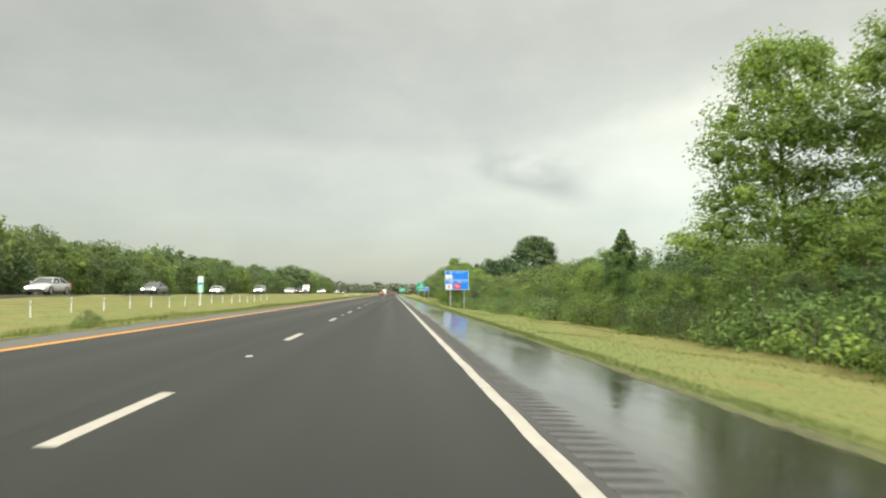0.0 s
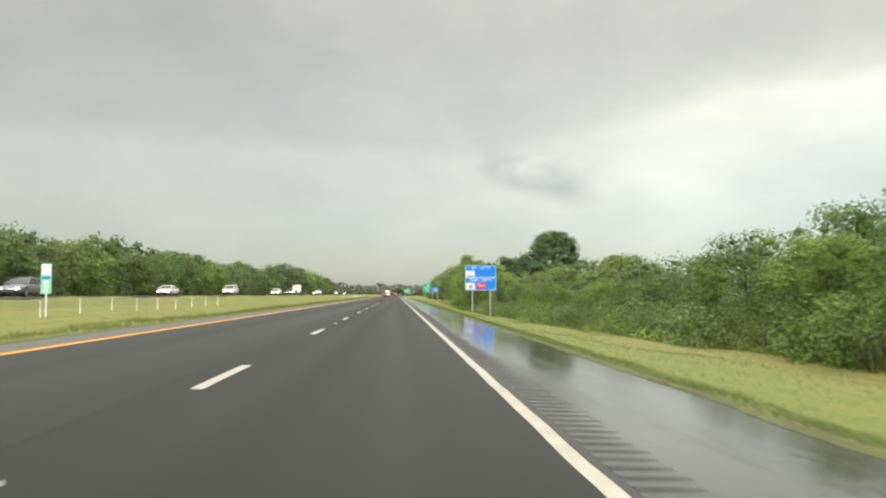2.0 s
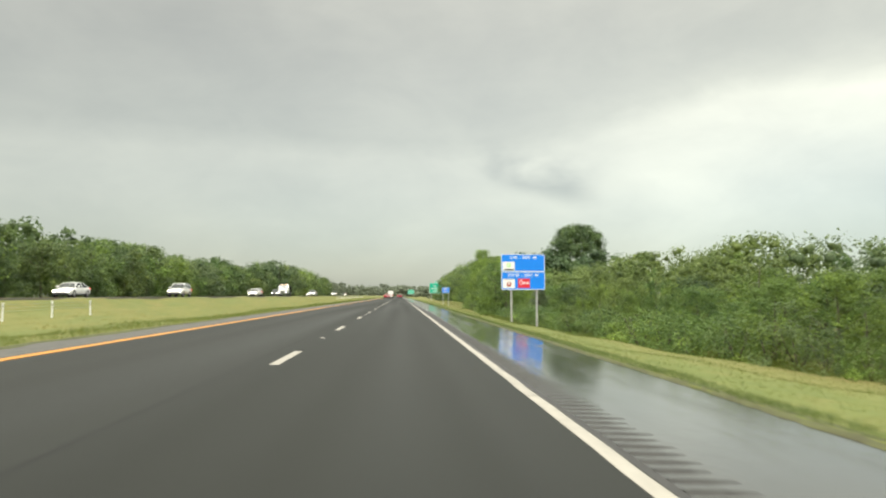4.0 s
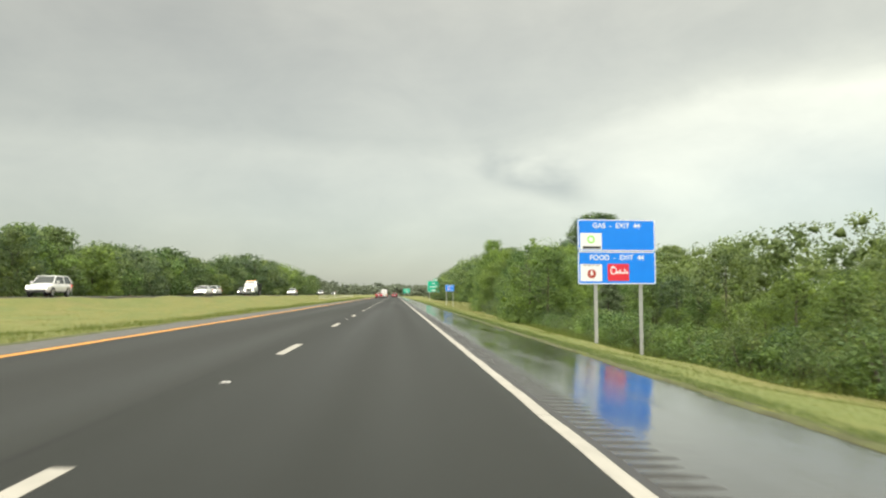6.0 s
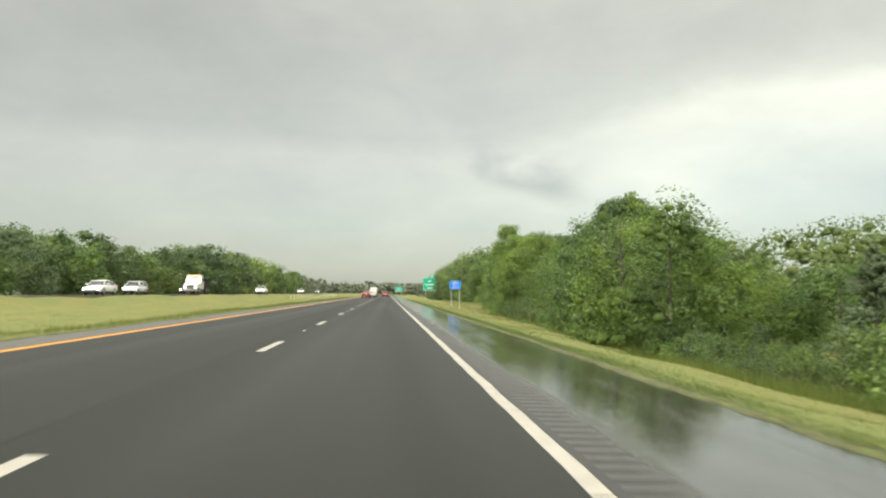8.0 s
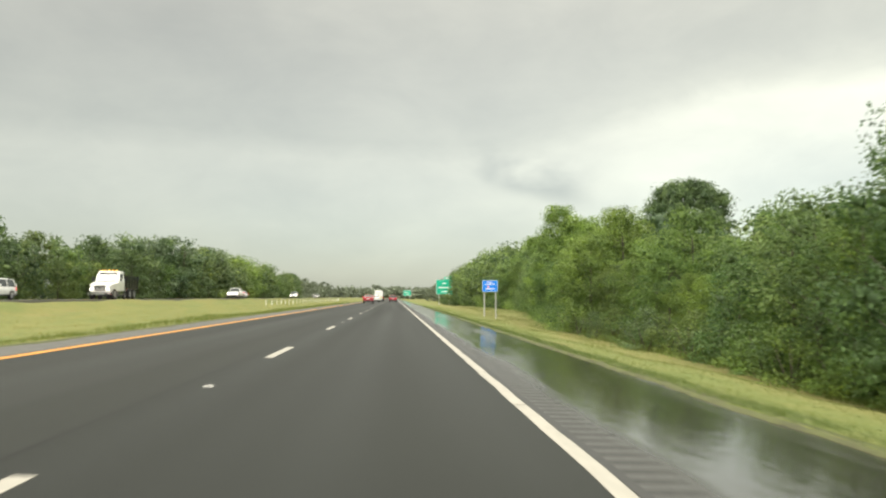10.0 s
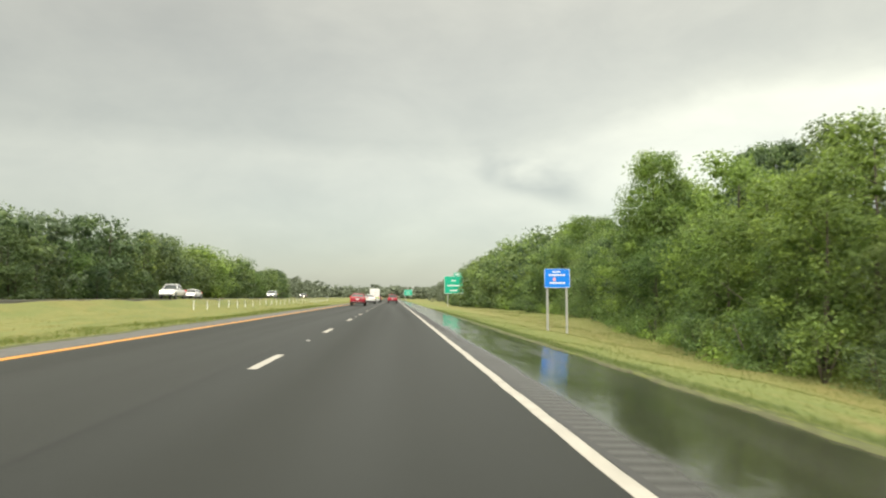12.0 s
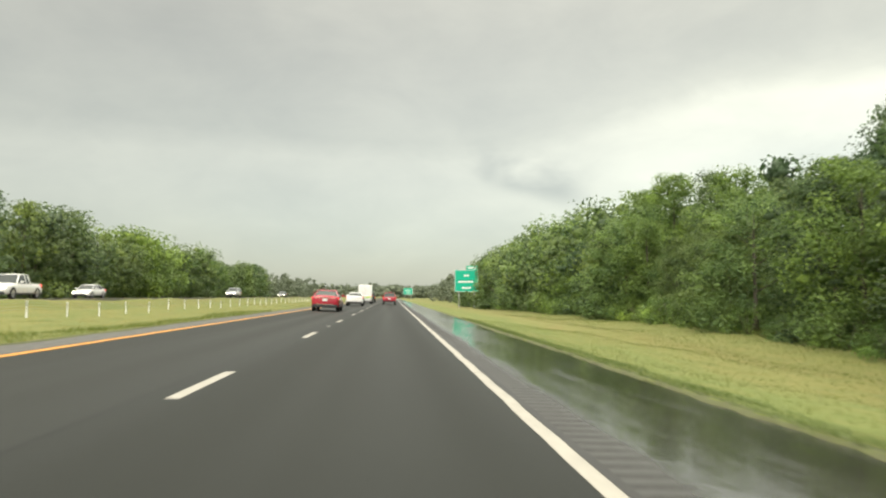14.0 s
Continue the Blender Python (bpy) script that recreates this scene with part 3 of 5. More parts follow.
def crown(rng, height, base, radius, clumps, per, clump_r, size, shape="round", core=0.72, aspect=0.8, lobe=0.75):
    """Leaf sprays in uneven clumps, each round an added filler blob that keeps the crown opaque. Gives corners,
    triangles and the count of leaf triangles.
    """
    ph = rng.uniform(0, 6.28, 6)
    f = rng.uniform(0, 1, clumps) ** 0.85
    a = rng.uniform(0, 2 * np.pi, clumps)
    if shape == "round":
        prof = np.sqrt(np.clip(1 - ((f - 0.40) / 0.62) ** 2, 0.03, 1))
    elif shape == "tall":
        prof = np.sqrt(np.clip(1 - ((f - 0.33) / 0.70) ** 2, 0.02, 1)) * (0.82 + 0.18 * np.sin(f * 17 + ph[4]))
    elif shape == "cone":
        prof = 1.02 - f
    else:
        prof = np.sqrt(np.clip(1 - f ** 2, 0.05, 1))
    lobes = 1 + lobe * (0.24 * np.sin(2 * a + ph[0] + 3 * f) + 0.20 * np.sin(3 * a + ph[1] - 6 * f) + 0.16 * np.sin(5 * a + ph[2] + 9 * f))
    rad = radius * prof * lobes * np.sqrt(rng.uniform(0.3, 1, clumps))
    cr = clump_r * rng.uniform(0.6, 1.4, clumps)
    foot = np.zeros((clumps, 2))
    if shape == "plume":
        # several upright leaders, each a narrow spire of sprays
        n_lead = 6
        pick = rng.integers(0, n_lead, clumps)
        turn, out = rng.uniform(0, 6.28) + np.arange(n_lead) * 6.28 / n_lead + rng.normal(0, 0.3, n_lead), radius * rng.uniform(0.25, 0.72, n_lead)
        tall = np.concatenate([[1.0], rng.uniform(0.58, 0.95, n_lead - 1)])
        g = rng.uniform(0, 1, clumps)
        f = g * tall[pick]
        rad = radius * 0.46 * (1.04 - g) ** 0.75 * np.sqrt(rng.uniform(0.2, 1, clumps))
        foot = np.stack([out * np.cos(turn), out * np.sin(turn)], 1)[pick]
        cr = cr * (0.5 + 0.6 * (1 - g))
    if shape == "cone":
        cr = cr * (0.2 + 1.15 * prof)
    z = base + (height - base) * f - cr * 0.5
    cc = np.stack([rad * np.cos(a) + foot[:, 0], rad * np.sin(a) + foot[:, 1], np.maximum(z, cr * 0.5)], 1)
    flat = np.array([1, 1, 0.86])
    # leaves on layered sprays that reach outward from each clump
    d = rng.normal(size=(clumps, per, 3)) + np.array([0, 0, 0.3])
    d /= np.linalg.norm(d, axis=2, keepdims=True)
    reach = np.stack([np.cos(a), np.sin(a), np.full(clumps, 0.25)], 1)[:, None]
    off = d * flat * cr[:, None, None] * rng.uniform(0.22, 1.12, (clumps, per, 1)) ** 0.5
    off = off + reach * (off * reach).sum(2, keepdims=True) * rng.uniform(0.1, 0.5, (clumps, 1, 1))
    pts = (cc[:, None] + off).reshape(-1, 3)
    nrm = d.reshape(-1, 3) * 0.6 + rng.normal(size=pts.shape) * 0.5 + np.array([0, 0, 0.4])
    pts[:, 2] = np.maximum(pts[:, 2], 0.04)
    n = len(pts)
    nrm /= np.linalg.norm(nrm, axis=1, keepdims=True)
    u = np.cross(nrm, rng.normal(size=(n, 3)))
    u /= np.linalg.norm(u, axis=1, keepdims=True)
    v = np.cross(nrm, u)
    sz_ = (size * rng.uniform(0.6, 1.4, n))[:, None]
    lv = np.stack([pts - u * sz_ * 0.35 - v * sz_ * 0.5 * aspect, pts + u * sz_ * 0.65, pts - u * sz_ * 0.35 + v * sz_ * 0.5 * aspect], 1).reshape(-1, 3)
    lf = np.arange(3 * n).reshape(n, 3)
    tone = rng.uniform(0, 1, clumps)
    if core <= 0:
        return lv, lf, len(lf), np.repeat(tone, 3 * per)
    cv = cc[:, None] + ICO_V[None] * flat * cr[:, None, None] * core * rng.uniform(0.35, 1.3, (clumps, 12, 1))
    cv[..., 2] = np.maximum(cv[..., 2], 0.0)
    cf = (12 * np.arange(clumps)[:, None, None] + ICO_F[None]).reshape(-1, 3) + 3 * n
    return np.concatenate([lv, cv.reshape(-1, 3)]), np.concatenate([lf, cf]), len(lf), np.concatenate([np.repeat(tone, 3 * per), np.repeat(tone, 12)])


def crown_mesh(name, v, f, leaf_count, material, tone):
    me = mesh_np(name, v, f, material)
    me.attributes.new("clump", "FLOAT", "POINT").data.foreach_set("value", tone.astype(np.float32))
    me.materials.append(material)
    me.polygons.foreach_set("material_index", (np.arange(len(f)) >= leaf_count).astype(np.int32))
    me.polygons.foreach_set("use_smooth", np.arange(len(f)) >= leaf_count)
    return me


def trunk_mesh(rng, height, base, radius, r0):
    bm = bmesh.new()
    if height < 4:
        # shrub: a few stems from one root
        for k in range(4):
            a = 1.57 * k + rng.uniform(-0.5, 0.5)
            ln = radius * rng.uniform(0.3, 0.55)
            tube(bm, [(0, 0, -0.1), (0.5 * ln * math.cos(a), 0.5 * ln * math.sin(a), 0.3 * height), (ln * math.cos(a), ln * math.sin(a), 0.72 * height)], [r0 * 0.7, r0 * 0.45, 0.008], 5)
        return bm
    lean = rng.normal(0, 0.03, 2)
    pts = [(lean[0] * h * height * 0.5 + 0.05 * math.sin(h * 7), lean[1] * h * height * 0.5, h * height * 0.86) for h in np.linspace(-0.03, 1, 7)]
    tube(bm, pts, [r0 * (1.35 if i == 0 else 1) * (1 - 0.88 * i / 6) for i in range(7)], 8)
    for k in range(9):
        h = rng.uniform(0.2, 0.85)
        a = rng.uniform(0, 6.28)
        z = h * height * 0.86
        ln = radius * rng.uniform(0.55, 0.9) * (1.1 - 0.6 * h)
        x, y = lean[0] * h * height * 0.5, lean[1] * h * height * 0.5
        tube(bm, [(x, y, z), (x + 0.5 * ln * math.cos(a), y + 0.5 * ln * math.sin(a), z + 0.3 * ln), (x + ln * math.cos(a), y + ln * math.sin(a), z + 0.75 * ln)],
             [r0 * 0.42 * (1 - 0.7 * h), r0 * 0.25 * (1 - 0.7 * h), 0.012], 5)
    return bm


def make_tree(seed, height, base, radius, clumps, per, clump_r, size, shape, material, name="tree", r0=0.16, core=0.72, lobe=0.75):
    rng = np.random.default_rng(seed)
    t = empty(name)
    smooth(part("trunk", trunk_mesh(rng, height, base, radius, r0), M_BARK, t))
    v, f, n, tone = crown(rng, height, base, radius, clumps, per, clump_r, size, shape, core, lobe=lobe)
    c = new("crown", crown_mesh("crown", v, f, n, material, tone))
    c.parent = t
    return t


FRONT_Y = (-40, 50, 68, 95, 125, 140, 156, 172, 205, 225, 252, 270, 290, 312, 350, 420, 470)
FRONT_X = (15.5, 15.5, 15.5, 15.7, 15.8, 15.8, 15.8, 15.8, 16.2, 17.0, 17.2, 18.8, 22.8, 23.6, 24.0, 19.0, 17.5)
WOOD_Y = (-40, 40, 50, 62, 76, 98, 130, 166, 176, 186, 193, 207, 216, 235, 246, 269, 312, 356, 412, 450)
WOOD_H = (6.9, 6.9, 7.3, 7.2, 5.4, 5.6, 6.7, 7.2, 7.6, 8.2, 9.5, 10.8, 10.2, 11.0, 12.6, 13.6, 13.3, 16.2, 15.5, 12.4)


def front_x(y):
    """Where the woods on the right begin."""
    return float(np.interp(y, FRONT_Y, FRONT_X))


def tree_height(y):
    """Height of the roadside woods along the right verge."""
    return float(np.interp(y, WOOD_Y, WOOD_H))


PROTO = []
for s, (sh, m, h, r) in enumerate((("round", M_LEAF, 8.0, 3.0), ("plume", M_LEAF_LIGHT, 7.4, 2.7), ("tall", M_LEAF, 9.5, 2.9), ("round", M_LEAF_DARK, 8.6, 3.2), ("plume", M_LEAF_LIGHT, 9.0, 2.6),
                                   ("plume", M_LEAF, 8.2, 3.2), ("round", M_LEAF_LIGHT, 7.8, 3.3))):
    n = 110 if sh == "plume" else 64
    PROTO.append((make_tree(100 + s, h, 0.2, r, n, 8400 // n, 0.94, 0.15, sh, m, core=0.30, lobe=0.45), h))
FARTREES = []
for s, (sh, m, h, r) in enumerate((("round", M_LEAF_DARK, 8.0, 3.2), ("round", M_LEAF, 7.4, 3.1), ("tall", M_LEAF_DARK, 9.5, 3.2), ("round", M_LEAF_DARK, 8.6, 3.5), ("round", M_LEAF_DARK, 8.2, 3.6))):
    FARTREES.append((make_tree(150 + s, h, 0.1, r, 48, 76, 1.15, 0.26, sh, m, core=0.36, lobe=0.95), h))
TALL = []
for s, (sh, m, h, r) in enumerate((("tall", M_LEAF, 14.0, 4.6), ("round", M_LEAF_LIGHT, 13.0, 4.8), ("tall", M_LEAF_DARK, 14.5, 4.6))):
    TALL.append((make_tree(170 + s, h, 0.2, r, 104, 108, 1.2, 0.21, sh, m, core=0.27, r0=0.24), h))
SHRUBS = []
for s, (m, h, r) in enumerate(((M_LEAF, 2.6, 1.7), (M_LEAF_LIGHT, 2.1, 1.5), (M_LEAF_DARK, 3.0, 1.8))):
    SHRUBS.append((make_tree(200 + s, h, 0.05, r, 26, 54, 0.5, 0.12, "dome", m, "shrub", 0.05, 0.16), h))
LABELS = ("leafy green broadleaf tree standing in the roadside woods", "light green young tree at the wood's edge", "tall mid-green tree with an uneven crown",
          "dark green dense broadleaf tree in the woods", "slender bright green tree among the roadside woods", "green thicket of upright saplings",
          "spreading light green tree above the undergrowth")
used = set()
tr = random.Random(7)


def plant(protos, k, x, y, h, labels, cat, group):
    src, h0 = protos[k]
    s = h / h0
    z = float(ground_z(x, y)) - 0.08
    w = s * tr.uniform(0.92, 1.15)
    m = Matrix.LocRotScale((x, y, z), Euler((0, 0, tr.uniform(0, 6.28))), (w, w, s))
    if id(src) in used:
        src = copy_thing(src, m)
        src.matrix_basis = m
    else:
        used.add(id(src))
        src.matrix_basis = m
    return tagged(src, labels, cat, group)


y = 8.0
while y < 455:
    for row, (dx, gain) in enumerate(((1.6, 0.72), (5.4, 0.94))):
        stock, names = (PROTO, LABELS) if y < 300 else (FARTREES, LABELS[:5])
        if 200 <= y < 335:
            stock, names = TALL, ("tall green broadleaf tree behind the verge", "tall light green tree behind the verge", "tall dark green tree behind the verge")
        k = tr.randrange(len(stock))
        if stock is PROTO and 58 < y < 140 and row == 0:
            k = tr.choice((0, 2, 3, 6, 6, 5))
        back = 3.2 if row == 0 and 147 < y < 168 else 0.0
        plant(stock, k, front_x(y) + dx + back + tr.uniform(-1.0, 1.0), y + tr.uniform(-1, 1) + 2 * row, tree_height(y) * gain * tr.uniform(0.66, 1.08), names[k], "tree", "trees of the right-hand woods")
    y += 4.2
BUSHES = ("green shrub at the edge of the mown verge", "light green bush at the foot of the trees", "dark green bush in the undergrowth")
y = 10.0
while y < 420:
    k = tr.randrange(3)
    plant(SHRUBS, k, front_x(y) - 0.4 + tr.uniform(-0.7, 0.5), y, tr.uniform(1.4, 3.0), BUSHES[k], "shrub", "shrubs along the verge")
    y += tr.uniform(1.8, 3.4)


def weed_x(y):
    """Where the tall weeds in front of the woods begin."""
    return float(np.interp(y, (-40, 95, 120, 138, 147, 154, 165, 176, 205, 240), (14.9, 15.2, 14.8, 14.0, 13.2, 11.7, 11.7, 13.0, 15.8, 16.8))) if y < 240 else front_x(y)


y = 118.0
while y < 200:
    k = tr.randrange(3)
    u = tr.uniform(0.0, 1.0)
    plant(SHRUBS, k, weed_x(y) + 0.9 + u * max(0.2, front_x(y) - weed_x(y) - 0.9), y, tr.uniform(1.0, 1.9) + 1.0 * u, BUSHES[k], "shrub", "shrubs along the verge")
    y += tr.uniform(0.9, 1.8)

# single trees that stand out
BIG = (make_tree(301, 16.5, 0.5, 4.7, 190, 200, 1.0, 0.165, "tall", M_LEAF_LIGHT, "tree", 0.26, 0.30), 16.5)
plant([BIG], 0, 20.9, 38.5, 16.4, "very tall bright green tree with open branches", "tree", "")
plant([BIG], 0, 24.5, 33.5, 15.5, "very tall green tree beside the road", "tree", "")
for x, y, h in ((22.3, 277, 15.5), (27, 285, 14.0), (29, 330, 15.0), (31, 345, 15.4)):
    plant([BIG], 0, x, y, h, "tall broad green tree behind the verge", "tree", "")
CON = (make_tree(310, 9.5, 0.3, 4.6, 230, 100, 0.62, 0.15, "cone", M_NEEDLE, "conifer_tree", 0.14, 0.16, 0.75), 9.5)
for x, y, h in ((17.0, 54.7, 7.2), (27, 352, 14.2)):
    plant([CON], 0, x, y, h, "pointed green conifer among broadleaf trees", "tree", "conifers in the woods")
CEDAR = (make_tree(311, 6.0, 0.2, 2.3, 150, 110, 0.5, 0.12, "cone", M_CEDAR, "conifer_tree", 0.12, 0.3, 0.5), 6.0)
plant([CEDAR], 0, 17.2, 162.5, 5.5, "greyish green cedar among brighter trees", "tree", "")
OAK = (make_tree(320, 26.0, 4.0, 11.6, 260, 150, 2.1, 0.44, "round", M_LEAF_DARK, "tree", 0.6, 0.56, 0.25), 26.0)
for k, (x, y, h) in enumerate(((15.0, 176.5, 8.9), (14.2, 182.0, 9.3), (14.8, 188.0, 9.4), (15.0, 194.5, 9.4))):
    plant(PROTO, (2, 5, 4, 2)[k], x, y, h, LABELS[(2, 5, 4, 2)[k]], "tree", "trees of the right-hand woods")
for k, (x, y, h) in enumerate(((18.5, 63.0, 4.9), (18.7, 72.5, 4.6))):
    plant(PROTO, (6, 0)[k], x, y, h - float(ground_z(x, y)), LABELS[(6, 0)[k]], "tree", "trees of the right-hand woods")
plant([OAK], 0, 62, 332, 25.2, "huge dark round-crowned tree towering over the woods", "tree", "")
plant([OAK], 0, 92, 352, 16, "large dark round-crowned tree over the woods", "tree", "")

# woods on the far side of the opposite carriageway
y = 44.0
while y < 500:
    for row, (xx, hh0) in enumerate(((-42.5, 8.6),)):
        k = tr.randrange(5)
        hl = hh0 * float(np.interp(y, (0, 120, 277, 298, 336, 403, 500), (0.98, 0.95, 1.02, 1.2, 1.42, 1.26, 1.05)))
        plant(FARTREES, k, xx + tr.uniform(-1.6, 1.6), y + tr.uniform(-1.5, 1.5) + 2.5 * row, hl * tr.uniform(0.72, 1.08), "green tree in the woods across the motorway", "tree", "trees of the left-hand woods")
    y += 5.6
# lower growth at their feet
y = 50.0
while y < 460:
    k = tr.randrange(5)
    plant(FARTREES, k, -39.9 + tr.uniform(-0.5, 0.8), y, tr.uniform(3.0, 5.4), "low green tree at the edge of the woods across the motorway", "tree", "trees of the left-hand woods")
    y += tr.uniform(7.5, 12.0)


def woods(name, seed, n, xr, yr, hr, r, material, label, clumps=20, per=26, size=0.55, core=0.4, knot=0.36):
    """Deep woods that nobody could count, one mesh."""
    rng = np.random.default_rng(seed)
    vs, lf, cf, tn, o = [], [], [], [], 0
    for i in range(n):
        x, yy, h = rng.uniform(*xr), rng.uniform(*yr), rng.uniform(*hr)
        v, f, k, tone = crown(rng, h, h * 0.05, r * rng.uniform(0.8, 1.2), clumps, per, r * knot, size, "round", core)
        vs.append(v + np.array([x, yy, float(ground_z(x, yy)) - 0.1]))
        tn.append(tone * 0.5 + rng.uniform(0, 0.5))
        lf.append(f[:k] + o)
        cf.append(f[k:] + o)
        o += len(v)
    lf, cf = np.concatenate(lf), np.concatenate(cf)
    me = crown_mesh(name, np.concatenate(vs), np.concatenate([lf, cf]), len(lf), material, np.concatenate(tn))
    tagged(new(name, me), label, "woods", kind="stuff")
    return me


woods("deep_woods", 11, 62, (27, 40), (0, 125), (6.2, 7.8), 3.7, M_LEAF_DARK, "dense dark green woods behind the roadside trees", 30, 56, 0.24, 0.36, 0.33)
woods("deep_woods", 17, 68, (26, 38), (118, 290), (7.1, 9.2), 3.7, M_LEAF_DARK, "dense dark green woods behind the roadside trees", 30, 48, 0.26, 0.36, 0.33)
woods("deep_woods", 12, 85, (38, 62), (285, 560), (13, 17), 5.0, M_LEAF_DARK, "dense tall dark woods behind the verge", 22, 30, 0.7, 0.64)
woods("deep_woods", 13, 190, (-62, -46), (20, 495), (7.5, 10.3), 3.6, M_LEAF_DARK, "dense green woods beyond the opposite carriageway", 18, 26, 0.58, 0.56)
# far woods wear the haze-tinted colours, on leaves and crown hearts
for me in (woods("far_woods", 14, 85, (24, 125), (560, 800), (9, 14), 6.0, M_HAZE_LEAF, "green woods far down the road, haze painted into their colour", 32, 20, 0.72, 0.6, 0.21),
           woods("far_woods", 15, 95, (-190, -46), (560, 800), (8, 13), 6.0, M_HAZE_LEAF, "green woods far beyond the median, haze painted into their colour", 32, 20, 0.72, 0.6, 0.21),
           woods("far_woods", 16, 130, (-420, 420), (1250, 1400), (13, 20), 15.0, M_HAZE_LEAF, "belt of trees closing the horizon", 22, 22, 1.6, 0.7, 0.24)):
    me.materials[1] = M_HAZE_HEART

# ---- grass ----


def blades(name, seed, n, xr, yr, hr, material, label, bend=0.35, along=None):
    rng = np.random.default_rng(seed)
    x, yy = rng.uniform(*xr, n), rng.uniform(*yr, n)
    if along:
        x = x + np.array([along(v) for v in yy])
    z = ground_z(x, yy) - 0.01
    h = rng.uniform(*hr, n) * (0.7 + 0.5 * np.sin(x * 1.3 + yy * 0.7) ** 2)
    a = rng.uniform(0, 6.28, n)
    w = rng.uniform(0.007, 0.016, n) * (0.6 + h)
    d = np.stack([np.cos(a), np.sin(a), 0 * a], 1)
    s = np.stack([-np.sin(a), np.cos(a), 0 * a], 1)
    b = np.stack([x, yy, z], 1)
    up = np.array([0, 0, 1.0])
    bl = rng.uniform(0, bend, n)[:, None] * h[:, None] * s
    v = np.stack([b - d * w[:, None], b + d * w[:, None], b + bl + up * h[:, None]], 1).reshape(-1, 3)
    tagged(new(name, mesh_np(name, v, np.arange(3 * n).reshape(n, 3), material)), label, "grass", kind="stuff")


blades("verge_grass", 21, 150000, (4.05, 16.5), (4, 300), (0.03, 0.085), M_BLADE, "short mown grass on the sloping verge", 0.9)
blades("verge_grass", 27, 45000, (13.5, 27.5), (225, 350), (0.05, 0.16), M_BLADE, "uneven grass on the wide part of the verge", 0.7)
blades("verge_edge_grass", 25, 110000, (3.82, 4.7), (0, 300), (0.03, 0.10), M_WEED, "ragged grass creeping over the shoulder's edge", 1.2)
blades("median_grass", 22, 65000, (-24.5, -7.5), (0, 420), (0.03, 0.11), M_STRAW, "yellowing grass across the median", 0.7)
blades("median_grass", 23, 45000, (-24.5, -7.28), (0, 420), (0.03, 0.10), M_BLADE, "green grass across the median", 0.7)
blades("median_grass", 26, 45000, (-10.0, -7.38), (0, 300), (0.06, 0.18), M_BLADE, "taller green grass fringing the inner shoulder", 0.5)
blades("rough_grass", 24, 70000, (-0.7, 2.2), (0, 380), (0.15, 0.5), M_BLADE, "tall rough grass at the foot of the trees", 0.35, weed_x)
blades("tall_weeds", 28, 60000, (0.0, 3.6), (112, 215), (0.22, 0.60), M_WEED, "tall green weeds in front of the woods", 0.35, weed_x)
plant(SHRUBS, 1, -8.3, 20.5, 0.6, "low green weed clump in the median grass", "weed", "")

# ---- signs ----


def face_bar(name, x0, x1, z0, z1, material, parent, proud=0.0, label=""):
    return part(name, boxed(x0, x1, -0.006 - proud, 0.0 - proud, z0, z1), material, parent, label)


def disc(name, x, z, r0, r1, material, parent, proud, n=28, sx=1.0):
    bm = bmesh.new()
    for k in range(n):
        a, b = 2 * math.pi * k / n, 2 * math.pi * (k + 1) / n
        q = [(x + sx * r * math.cos(t), -proud, z + r * math.sin(t)) for r, t in ((r0, a), (r1, a), (r1, b), (r0, b))]
        if r0 < 1e-6:
            q = [(x, -proud, z)] + q[1:3]
        bm.faces.new([bm.verts.new(p) for p in q])
    bmesh.ops.remove_doubles(bm, verts=bm.verts, dist=1e-5)
    r = bmesh.ops.extrude_face_region(bm, geom=list(bm.faces))
    bmesh.ops.translate(bm, vec=(0, 0.004, 0), verts=[v for v in r["geom"] if isinstance(v, bmesh.types.BMVert)])
    bmesh.ops.recalc_face_normals(bm, faces=bm.faces)
    return part(name, bm, material, parent)


def rounded(x0, x1, z0, z1, r, y, n=5):
    pts = []
    for cx, cz, a0 in ((x1 - r, z1 - r, 0), (x0 + r, z1 - r, 90), (x0 + r, z0 + r, 180), (x1 - r, z0 + r, 270)):
        for k in range(n + 1):
            a = radians(a0 + 90 * k / n)
            pts.append((cx + r * math.cos(a), y, cz + r * math.sin(a)))
    return pts


def sign_panel(parent, w, z0, z1, material, border=0.06):
    r = 0.12
    bm = bmesh.new()
    loft(bm, [rounded(-w / 2, w / 2, z0, z1, r, 0.0), rounded(-w / 2, w / 2, z0, z1, r, 0.045)])
    part("panel", bm, material, parent)
    bm = bmesh.new()
    loft(bm, [rounded(-w / 2 + 0.01, w / 2 - 0.01, z0 + 0.01, z1 - 0.01, r, -0.006), rounded(-w / 2 + border, w / 2 - border, z0 + border, z1 - border, r * 0.7, -0.006),
              rounded(-w / 2 + border, w / 2 - border, z0 + border, z1 - border, r * 0.7, 0.002), rounded(-w / 2 + 0.01, w / 2 - 0.01, z0 + 0.01, z1 - 0.01, r, 0.002),
              rounded(-w / 2 + 0.01, w / 2 - 0.01, z0 + 0.01, z1 - 0.01, r, -0.006)], caps=False)
    part("border", bm, M_SIGN_WHITE, parent, "white reflective border")


def sign_post(parent, x, top, foot, w=0.08):
    bm = bmesh.new()
    # I-beam post behind the panel
    for a in ((-w, w, 0.06, 0.075), (-w, w, 0.185, 0.2), (-0.009, 0.009, 0.075, 0.185)):
        box(bm, x + a[0], x + a[1], a[2], a[3], foot, top)
    part("post", bm, M_STEEL, parent)


